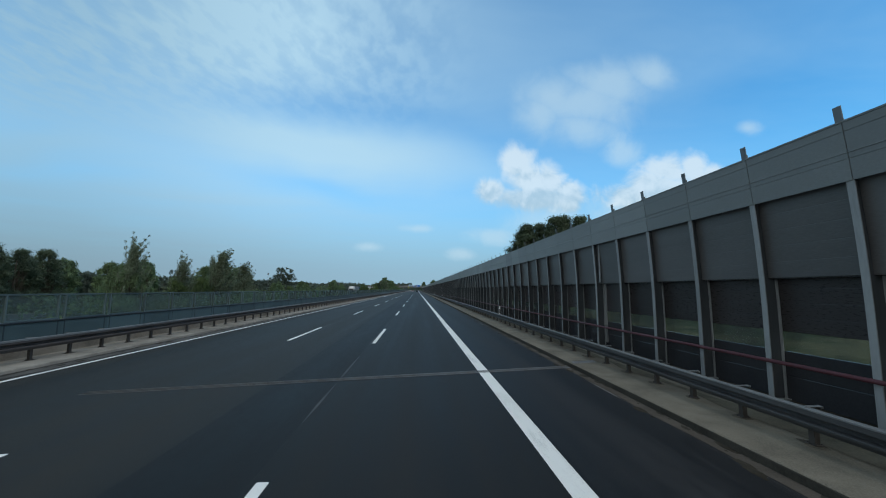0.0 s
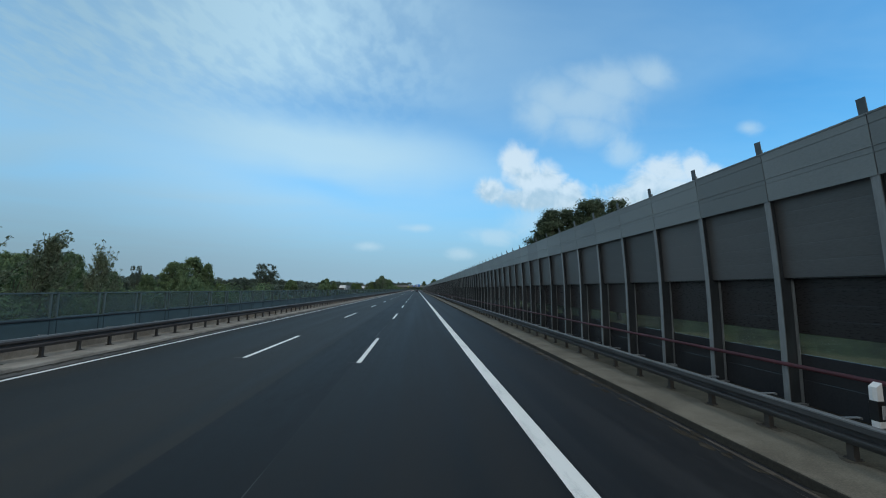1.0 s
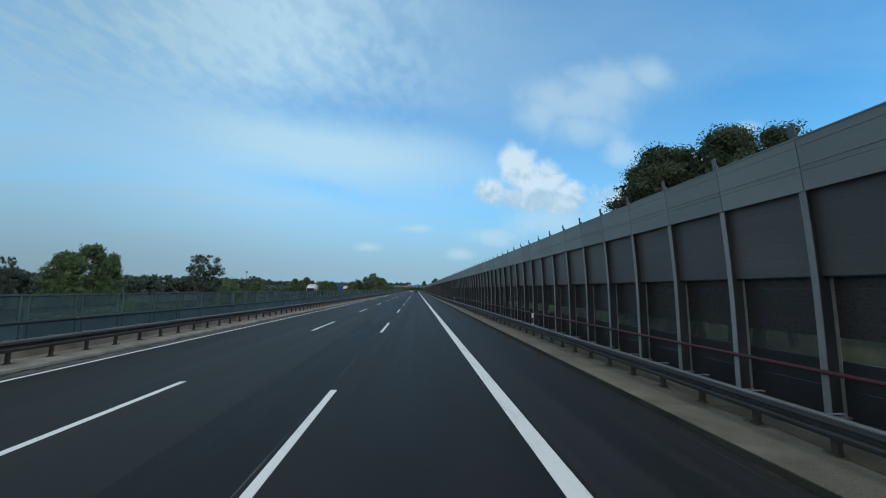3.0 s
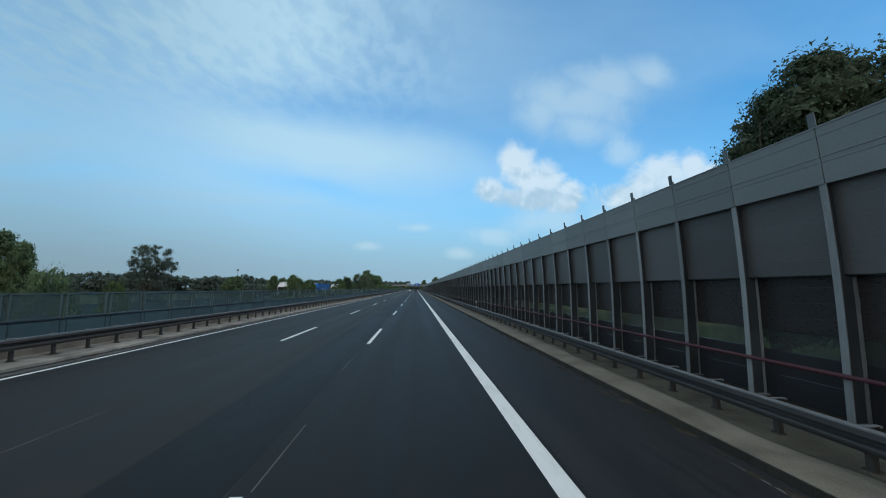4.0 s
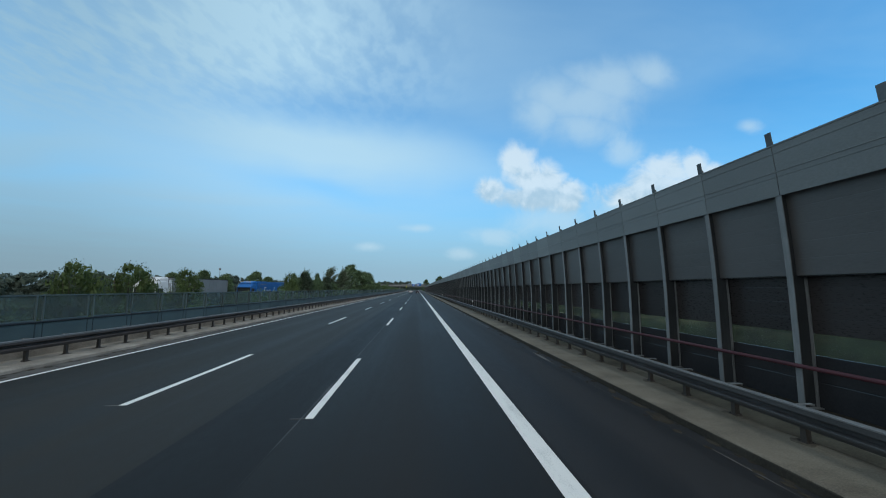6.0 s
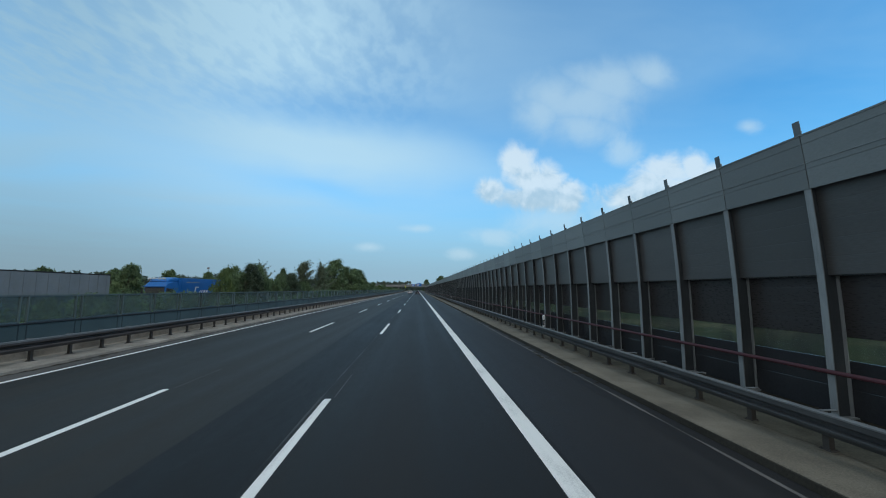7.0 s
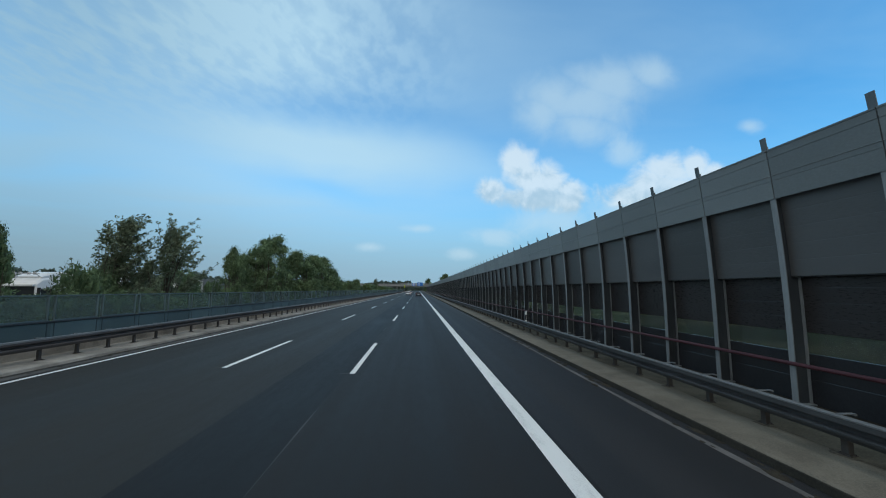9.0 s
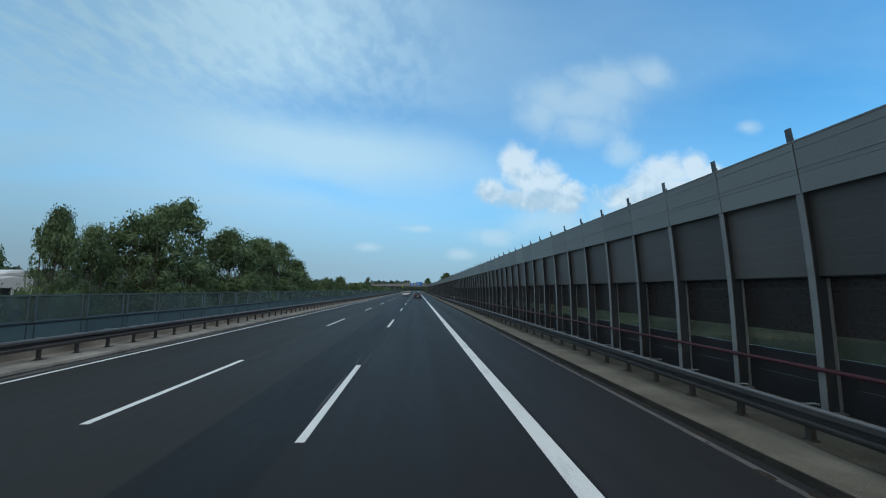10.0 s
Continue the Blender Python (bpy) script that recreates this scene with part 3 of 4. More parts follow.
def post_mesh():
    """A rolled H section, flanges across y, slimmer behind the upper panels, with a bare head and a base plate."""
    bm = bmesh.new()
    zs = [0.0, 1.5, 2.1, 2.6, 3.1, 3.6, 4.0, 4.30]
    prism(bm, 0.0, 0.020, -0.065, 0.065, zs)
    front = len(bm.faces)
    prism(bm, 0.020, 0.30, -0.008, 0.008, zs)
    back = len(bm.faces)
    prism(bm, 0.30, 0.320, -0.065, 0.065, zs)
    box(bm, -0.05, 0.37, -0.13, 0.13, 0.0, 0.03)
    web = len(bm.faces)
    zs = [4.30, 4.7, 5.0, 5.35, 5.63]
    prism(bm, 0.006, 0.022, -0.078, 0.060, zs)
    prism(bm, 0.022, 0.11, -0.008, 0.008, [4.30, 4.7, 5.0, 5.3, 5.46])
    prism(bm, 0.11, 0.125, -0.078, 0.060, [4.30, 4.7, 5.0, 5.3, 5.40])
    bm.faces.ensure_lookup_table()
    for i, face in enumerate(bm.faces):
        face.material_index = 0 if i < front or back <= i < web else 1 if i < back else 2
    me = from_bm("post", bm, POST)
    me.materials.append(WEB_SHADE)
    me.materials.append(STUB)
    return bend(me)


def cassette(name, front, z0, z1, ribs, depth, back, material, y0=0.012, lip=0.012):
    """A stacked metal panel: rows of ribs with recessed joints, drawn along y over one bay."""
    prof = []
    h = (z1 - z0) / ribs
    for i in range(ribs):
        a = z0 + i * h
        prof += [(front + depth, a), (front, a + lip), (front, a + h - lip), (front + depth, a + h)]
    prof += [(back, z1), (back, z0)]
    return bend(extrude_y(name, prof, y0, BS - y0, material))


def upper_panel():
    """Top element: cap strip and three cassettes with thin shadow joints, just behind the post's face."""
    z = [4.28, 4.66, 4.775, 5.15]
    f, b = -0.016, 0.0
    prof = [(f, z[0])]
    for a in z[1:]:
        if a == 4.775:      # a rolled bead that catches the light
            prof += [(f, a - 0.008), (f - 0.012, a - 0.005), (f - 0.012, a), (f, a + 0.012)]
        else:
            prof += [(f, a - 0.009), (f + 0.008, a - 0.006), (f + 0.008, a + 0.006), (f, a + 0.009)]
    prof += [(f, 5.31), (f - 0.012, 5.315), (f - 0.012, 5.345), (b, 5.345), (b, z[0])]
    return bend(extrude_y("upper_panel", prof, -0.052, BS - 0.070, BAND))


M_POST = post_mesh()
M_UP = upper_panel()
M_MID = cassette("middle_panel", 0.15, 2.62, 4.36, 5, 0.002, 0.24, MIDP, lip=0.007)
M_LOW = cassette("lower_panel", 0.335, 1.46, 2.70, 4, 0.0015, 0.42, LOWP, 0.004, lip=0.007)
M_GAP = block("clear_strip", (0.345, 0.357, 0.0, BS, 1.032, 1.458), GAP_PANE)
# closing strips added to block light that leaks in between the stacked panels
M_STOP = bmesh.new()
box(M_STOP, 0.16, 0.415, 0.012, BS - 0.012, 2.600, 2.616)
box(M_STOP, -0.085, 0.0, 0.1, BS - 0.012, 4.364, 4.38)
M_STOP = from_bm("soffit", M_STOP, LOWP)
M_BASE = cassette("base_panel", 0.335, 0.0, 1.03, 2, 0.004, 0.362, BASEP, 0.004)
M_PIPE = from_bm("red_pipe", (lambda bm: (tube(bm, (-0.05, 0, 0), (-0.05, BS, 0), 0.042, n=10), bm)[1])(bmesh.new()), REDPIPE)
for k in range(N0, N1):
    y = BP + BS * k
    y += float(np.interp(y, *zip(*DRIFT)))
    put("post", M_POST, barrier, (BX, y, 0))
    put("upper_panel", M_UP, barrier, (BX, y, 0))
    put("middle_panel", M_MID, barrier, (BX, y, 0))
    put("soffit", M_STOP, barrier, (BX, y, 0))
    put("lower_panel", M_LOW, barrier, (BX, y, 0))
    put("clear_strip", M_GAP, barrier, (BX, y, 0)).visible_shadow = False
    put("base_panel", M_BASE, barrier, (BX, y, 0))
    put("red_pipe", M_PIPE, barrier, (BX, y, 0.83))
# one bay has upright bars that stand for panel edges at a sliding joint
for k in (8,):
    put("stiffener", block("stiffener", (0.03, 0.07, -0.30, -0.22, 2.66, 4.28), POST, 0.004), barrier, (BX, BP + BS * k, 0))
    put("stiffener", block("stiffener", (0.26, 0.33, -0.26, -0.18, 0.16, 2.60), POST, 0.004), barrier, (BX, BP + BS * k, 0))

# ---- guard rails ----


def rail_beam(length, side, material, tall):
    """Two rolled lips with a deep groove between them; side +1 faces -x."""
    w = [(0.030, 0.285), (-0.034, 0.285), (-0.046, 0.275), (-0.050, 0.205), (-0.036, 0.190), (0.055, 0.182), (0.055, 0.108), (-0.036, 0.100), (-0.054, 0.088), (-0.050, 0.062), (0.0, 0.0)]
    inner = [(x + 0.012, z) for x, z in reversed(w)]
    return extrude_y("beam", [(side * x, z * tall) for x, z in w + inner], 0, length, material, caps=False)


def top_rail(length, side, lip):
    """Cover plate of the rail, coloured paler for the sky-lit top edge; lip: how far its front edge is folded down."""
    prof = [(side * x, z) for x, z in ((-0.053, -lip), (-0.056, 0.009), (-0.050, 0.014), (0.052, 0.014), (0.056, 0.009), (0.056, 0.0), (-0.044, 0.0))]
    return extrude_y("top_rail", prof, 0, length, ZINC_SKYLIT)


def rail_post(side):
    """C-section post with foot plate, bolts and spacer bracket."""
    bm = bmesh.new()
    box(bm, side * 0.02 if side > 0 else -0.10, side * 0.10 if side > 0 else -0.02, -0.045, -0.039, 0.0, 0.5)
    box(bm, side * 0.02 if side > 0 else -0.10, side * 0.10 if side > 0 else -0.02, 0.039, 0.045, 0.0, 0.5)
    x = 0.02 if side > 0 else -0.10
    xf = x if side > 0 else x + 0.072
    box(bm, xf, xf + 0.008, -0.038, 0.038, 0.0, 0.5)
    box(bm, x - 0.02, x + 0.10, -0.08, 0.08, 0.0, 0.018)
    for a in (-1, 1):
        for b in (-1, 1):
            tube(bm, (x + 0.04 + a * 0.045, b * 0.06, 0.018), (x + 0.04 + a * 0.045, b * 0.06, 0.036), 0.011, n=6)
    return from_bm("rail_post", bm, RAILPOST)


def bracket(side):
    bm = bmesh.new()
    x0, x1 = sorted((side * 0.0, side * 0.24))
    box(bm, x0, x1, -0.035, 0.035, 0.0, 0.008)
    x0, x1 = sorted((side * 0.21, side * 0.24))
    box(bm, x0, x1, -0.035, 0.035, -0.02, 0.0)
    return from_bm("bracket", bm, ZINC_SKYLIT)


def guard_rail(name, x, side, z_foot, z_low, step, first, label, material, drift=((0, 0.0), (1, 0.0)), tall=1.0):
    rail = thing(name, label, "guard rail", kind="structure")
    beam, top = rail_beam(4.0, side, material, tall), top_rail(4.0, side, 0.012 if side > 0 else 0.040)
    for k in range(-3, 130):
        put("beam", beam, rail, (x, 4.0 * k, z_low))
        put("top_rail", top, rail, (x, 4.0 * k, z_low + 0.285 * tall + 0.0015))
    post, brk = rail_post(side), bracket(side)
    n = 0
    rest = bmesh.new()
    y = first
    while y > -8:
        y -= step
    while y < 500:
        if n < 290:
            at = y + float(np.interp(y, *zip(*drift)))
            put("rail_post", post, rail, (x + side * 0.06, at, z_foot))
            put("bracket", brk, rail, (x + side * 0.03, at, z_low + 0.285 * tall + 0.015))
        else:
            xa, xb = sorted((x + side * 0.08, x + side * 0.16))
            box(rest, xa, xb, y - 0.045, y + 0.045, z_foot, z_foot + 0.5)
        n += 1
        y += step
    # run-off stains on the concrete round the feet
    rng = np.random.default_rng(int(abs(x) * 10))
    stain = bmesh.new()
    yy = first
    while yy > -8:
        yy -= step
    while yy < 260:
        cx, cz = x + side * 0.10, z_foot + 0.0035
        here = yy + float(np.interp(yy, *zip(*drift)))
        n_pt, ph = 18, rng.random() * 50
        for big in (1.0, 0.62):
            sx, sy = big * (0.09 + 0.07 * rng.random()), big * (0.12 + 0.16 * rng.random())
            wav = [1 + 0.45 * noise.noise((ph + 1.2 * math.cos(k * 6.283 / n_pt), 1.2 * math.sin(k * 6.283 / n_pt), big)) for k in range(n_pt)]
            stain.faces.new([stain.verts.new((cx + sx * wav[k] * math.cos(k * 6.283 / n_pt), here + sy * wav[k] * math.sin(k * 6.283 / n_pt), cz + (1 - big) * 0.003)) for k in range(n_pt)])
        yy += step
    st = put("rust_stains", from_bm("rust_stains", stain, STAIN), rail)
    st["kind"] = "stuff"
    far = put("far_rail_posts", from_bm("far_rail_posts", rest, RAILPOST), rail)
    far["kind"] = "stuff"
    return rail


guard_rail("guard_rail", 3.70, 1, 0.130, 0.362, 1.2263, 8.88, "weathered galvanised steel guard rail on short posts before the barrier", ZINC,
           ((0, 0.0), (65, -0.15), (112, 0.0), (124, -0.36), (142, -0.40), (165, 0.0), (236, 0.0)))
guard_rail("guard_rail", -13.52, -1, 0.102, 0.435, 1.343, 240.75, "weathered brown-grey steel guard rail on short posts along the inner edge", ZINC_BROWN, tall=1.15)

# ---- delineators ----


def delineator():
    d = thing("delineator_post", "white plastic marker post with a black band on the guard rail", "delineator", group="delineators along the rail")
    bm = bmesh.new()
    prof = [(-0.048, -0.05), (0.0, -0.06), (0.048, -0.05), (0.048, 0.03), (-0.048, 0.03)]
    lo = [bm.verts.new((p[1], p[0], 0.0)) for p in prof]
    hi = [bm.verts.new((p[1], p[0], 0.555 if p[1] > 0 else 0.50)) for p in prof]
    for i in range(5):
        j = (i + 1) % 5
        bm.faces.new((lo[i], lo[j], hi[j], hi[i]))
    bm.faces.new(hi)
    bm.faces.new(lo[::-1])
    put("body", from_bm("body", bm, PLASTIC), d)
    put("black_band", block("black_band", (-0.064, 0.034, -0.052, 0.052, 0.08, 0.33), BLACKPL, 0.004), d, label="slanted black band")
    put("reflector", block("reflector", (-0.03, 0.02, -0.070, -0.062, 0.11, 0.28), REFLECT, 0.003), d, label="tall clear reflector")
    put("foot", block("foot", (-0.24, 0.06, -0.045, 0.045, -0.03, 0.0), STEEL, 0.004), d, label="steel clamp foot")
    return d


first = delineator()
first.matrix_basis = Matrix.Translation((3.95, 28.2, 0.62))
for y in (87.8, 127.9, 177.02, 225.85, 289.0, 334.0, 384.0, 433.0):
    copy_thing(first, Matrix.Translation((3.95, y, 0.62)))

# ---- fences along the inner edges of both decks ----


def fence(name, x, side, y0, y1, label, z_cap, z_top, first, foot):
    f = thing(name, label, "fence", kind="structure")
    s = BS
    post = bmesh.new()
    for dy in (-0.14, 0.12):
        box(post, -0.04, 0.04, dy - 0.022, dy + 0.022, foot, z_top, 0.003)
    post = from_bm("fence_post", post, FENCE_POST)
    solid = cassette("solid_panel", 0.0, foot, z_cap - 0.05, 1, 0.01, 0.05, FENCE, 0.0)
    cap = extrude_y("cap_rail", [(-0.05, z_cap - 0.06), (-0.06, z_cap - 0.03), (-0.05, z_cap), (0.07, z_cap), (0.08, z_cap - 0.03), (0.07, z_cap - 0.06)], 0, s, FENCE_DARK)
    top = extrude_y("top_rail", [(-0.03, z_top - 0.045), (-0.03, z_top), (0.03, z_top), (0.03, z_top - 0.045)], 0, s, FENCE_POST)
    pane = block("pane", (-0.006, 0.006, 0.002, s - 0.002, z_cap + 0.03, z_top - 0.05), PANE)
    rail = extrude_y("bottom_rail", [(-0.02, z_cap + 0.004), (-0.02, z_cap + 0.05), (0.02, z_cap + 0.05), (0.02, z_cap + 0.004)], 0.145, s - 0.165, FENCE_POST)
    joint = bmesh.new()
    for dy in (-0.15, 0.11):
        box(joint, 0.05, 0.058, dy - 0.018, dy + 0.018, foot, z_cap - 0.065)
    joint = from_bm("joint_strip", joint, FENCE_SEAM)
    y = first
    while y > y0:
        y -= s
    n = 0
    while y < y1:
        put("fence_post", post, f, (x, y, 0))
        put("solid_panel", solid, f, (x, y, 0))
        put("cap_rail", cap, f, (x, y, 0))
        put("top_rail", top, f, (x, y, 0))
        if x > -20:
            put("joint_strip", joint, f, (x, y, 0))
            put("bottom_rail", rail, f, (x, y, 0))
        p = put("pane", pane, f, (x, y, 0))
        p.visible_shadow = False
        n += 1
        y += s
    return f


fence("parapet_fence", -14.38, 1, -4.0, 545.0, "blue-grey parapet of solid panels with clear panes and posts above", 1.21, 2.09, 241.16, 0.48)
fence("parapet_fence", -26.4, 1, 30.0, 300.0, "blue-grey parapet fence of the opposite bridge", 1.0, 1.80, 240.3, -0.45)

# ---- trees ----


def leaves(name, spots, per, size, material, rng, flat=0.75, droop=0.0, sweep=(0, 0, 0), inner=0.0, broad=2.4):
    """A crown: small bent leaf sprays scattered in clumps round the given spots (x, y, z, radius). inner: the share of broader sprays crowded in the heart of the clumps."""
    spots = np.array(spots)
    rep = np.repeat(np.arange(len(spots)), np.maximum(3, (per * (spots[:, 3] / spots[:, 3].mean()) ** 2).astype(int)))
    n = len(rep)
    d = rng.normal(size=(n, 3))
    d /= np.linalg.norm(d, axis=1)[:, None]
    heart = rng.random(n) < inner
    r = spots[rep, 3] * np.where(heart, 0.55, 1.0) * rng.random(n) ** 0.27
    c = spots[rep, :3] + d * r[:, None] * np.array([1, 1, flat])
    u = rng.normal(size=(n, 3)) + np.array([0, 0, -droop]) + np.array(sweep)
    if not any(sweep):
        # leaves turn their faces outwards from the middle of their spray
        out = d + 0.40 * rng.normal(size=(n, 3))
        u = np.cross(out, u)
    u /= np.linalg.norm(u, axis=1)[:, None]
    w = np.cross(u, out if not any(sweep) else rng.normal(size=(n, 3)))
    w /= np.linalg.norm(w, axis=1)[:, None]
    L = (size * (0.6 + 0.8 * rng.random(n)) * np.where(heart, broad, 1.0))[:, None]
    B = L * 0.50
    v = np.empty((n, 4, 3))
    v[:, 0], v[:, 1], v[:, 2], v[:, 3] = c - u * L, c + w * B, c + u * L, c - w * B * 0.8
    v = v.reshape(-1, 3)
    corners = np.arange(4 * n, dtype=np.int32)
    starts = np.arange(0, 4 * n, 4, dtype=np.int32)
    me = bpy.data.meshes.new(name)
    me.vertices.add(len(v))
    me.vertices.foreach_set("co", v.ravel())
    me.loops.add(len(corners))
    me.loops.foreach_set("vertex_index", corners)
    me.polygons.add(len(starts))
    me.polygons.foreach_set("loop_start", starts)
    me.update(calc_edges=True)
    me.polygons.foreach_set("use_smooth", [True] * len(starts))
    me.materials.append(material)
    return me


def limb(v, f, pts, r0, r1, n=6):
    """A tapered, bent limb through pts, added to v and f."""
    base = len(v)
    for i, p in enumerate(pts):
        p = Vector(p)
        ax = (Vector(pts[min(i + 1, len(pts) - 1)]) - Vector(pts[max(i - 1, 0)])).normalized()
        a = ax.orthogonal().normalized()
        b = ax.cross(a)
        r = r0 + (r1 - r0) * i / (len(pts) - 1)
        for k in range(n):
            t = 2 * math.pi * k / n
            v.append(tuple(p + a * (r * math.cos(t)) + b * (r * math.sin(t))))
        if i:
            for k in range(n):
                q = base + (i - 1) * n
                f.append((q + k, q + (k + 1) % n, q + n + (k + 1) % n, q + n + k))


def tree(name, label, H, R, shape, seed, material, per=60, clumps=90, size=0.16, clear=0.25, lean=0.0, stems=1, fill=0.5, clump_r=0.09, shoots=False):
    """A tree of height H and crown radius R, at the origin. shape(h) gives the crown's width over its height."""
    rng = np.random.default_rng(seed)
    t = thing(name, label, "tree" if H > 4 else "bush")
    v, f = [], []
    trunks = []
    for s in range(stems):
        ang = rng.random() * 6.28
        off = 0.12 * R * (stems > 1)
        pts = []
        for i in range(7):
            h = i / 6 * 0.86 * H
            pts.append((off * math.cos(ang) * (1 + 2.2 * i / 6) + rng.normal() * 0.012 * H * (i > 0) + lean * (i / 6) ** 2 * R,
                        off * math.sin(ang) * (1 + 2.2 * i / 6) + rng.normal() * 0.012 * H * (i > 0), h))
        trunks.append(pts)
        limb(v, f, pts, (0.012 if shoots else 0.019) * H / stems ** 0.5, 0.003 * H)
    spots = []
    for i in range(clumps):
        h = clear + (1 - clear) * rng.random() ** 0.85
        w = R * shape((h - clear) / (1 - clear))
        a = rng.random() * 6.283
        lob = 0.80 + 0.38 * noise.noise((math.cos(a) * 1.3 + seed, math.sin(a) * 1.3, h * 3.1))
        q = w * lob * (fill + (1 - fill) * rng.random() ** 0.5) * (0.25 + 0.75 * rng.random() ** 0.35)
        r = clump_r * H * (0.55 + 0.8 * rng.random())
        p = (q * math.cos(a) + lean * R * h, q * math.sin(a), h * H - 0.3 * r)
        if shoots:
            # a swept spray of leaves tapering to its tip
            way = (Vector((math.cos(a) * 0.55 + 0.45, math.sin(a) * 0.55, 0.75 + 0.5 * rng.random()))).normalized()
            long = r * (2.2 + 2.4 * rng.random())
            for s in range(5):
                q = Vector(p) + way * (long * (s / 4 - 0.35))
                spots.append((*q, r * (0.85 - 0.14 * s)))
            limb(v, f, [Vector(p) - way * (0.35 * long), Vector(p) + way * (0.62 * long)], 0.0022 * H, 0.0008 * H, 3)
        else:
            spots.append((*p, r))
        if rng.random() < 0.55:
            tr = trunks[int(rng.integers(stems))]
            j = int(min(5, max(1, (h - 0.22) * 6 * rng.random() + 1)))
            s0 = Vector(tr[j])
            e = Vector(p)
            mid = s0.lerp(e, 0.5) + Vector((0, 0, -0.04 * H * rng.random()))
            limb(v, f, [s0, mid, e], 0.0035 * H, 0.0009 * H, 4)
    put("trunk", mesh_of("trunk", v, f, BARK), t)
    put("crown", leaves("crown", spots, per, size, material, rng, droop=0.0, sweep=(0.7, 0, 0.7) if shoots else (0, 0, 0), inner=0.0 if shoots else 0.22), t)
    return t


def dome(h):
    return max(0.05, math.sin(math.pi * (0.16 + 0.80 * h)) ** 0.75)


def oval(h):
    return max(0.08, math.sin(math.pi * (0.10 + 0.86 * h)))


def vase(h):
    return 0.45 + 0.55 * math.sin(math.pi * (0.05 + 0.72 * h))


# unit trees, built 10 m high at the origin and then set out at their own heights
kinds = {
    "broad": tree("tree", "broad dark green willow tree with a dense rounded crown", 10, 4.4, dome, 11, LEAF, per=74, clumps=220, size=0.088, clear=0.05, stems=3, clump_r=0.074),
    "broad_b": tree("tree", "broad green willow tree with an uneven billowing crown", 10, 4.0, oval, 12, LEAF, per=74, clumps=220, size=0.088, clear=0.06, stems=3, clump_r=0.074),
    "feather": tree("tree", "wind-bent silver-green poplar with an open feathery crown", 10, 2.5, oval, 13, LEAF_PALE, per=24, clumps=130, size=0.074, clear=0.10, lean=0.35, fill=0.2, clump_r=0.036, shoots=True),
    "feather_b": tree("tree", "slender silver-green poplar with a loose pointed crown", 10, 2.4, oval, 14, LEAF_PALE, per=24, clumps=130, size=0.074, clear=0.06, lean=0.3, fill=0.2, clump_r=0.036, shoots=True),
    "open": tree("tree", "lone deciduous tree with a thin open crown and visible limbs", 10, 4.2, vase, 15, LEAF_HAZE, per=150, clumps=200, size=0.060, clear=0.20, stems=4, lean=0.05, fill=0.35, clump_r=0.06),
    "tall": tree("tree", "tall dark green tree rising above the noise barrier", 10, 2.6, oval, 16, LEAF_TALL, per=74, clumps=240, size=0.066, clear=0.12, stems=2, clump_r=0.062),
    "tall_b": tree("tree", "tall dark green tree with a ragged top above the noise barrier", 10, 2.3, dome, 17, LEAF_TALL, per=74, clumps=240, size=0.066, clear=0.12, stems=1, clump_r=0.062),
    "wood": tree("tree", "dense dark green meadow tree with a broad rounded crown", 10, 4.3, dome, 21, LEAF, per=40, clumps=170, size=0.165, clear=0.04, stems=3, clump_r=0.085),
    "bush": tree("bush", "fresh green willow bush with upright leafy shoots", 10, 6.5, dome, 18, LEAF_FRESH, per=58, clumps=150, size=0.115, clear=0.0, stems=5, clump_r=0.11),
    "bush_b": tree("bush", "dark green bush growing up between the bridges", 10, 7.0, dome, 19, LEAF, per=58, clumps=150, size=0.115, clear=0.0, stems=5, clump_r=0.11),
}
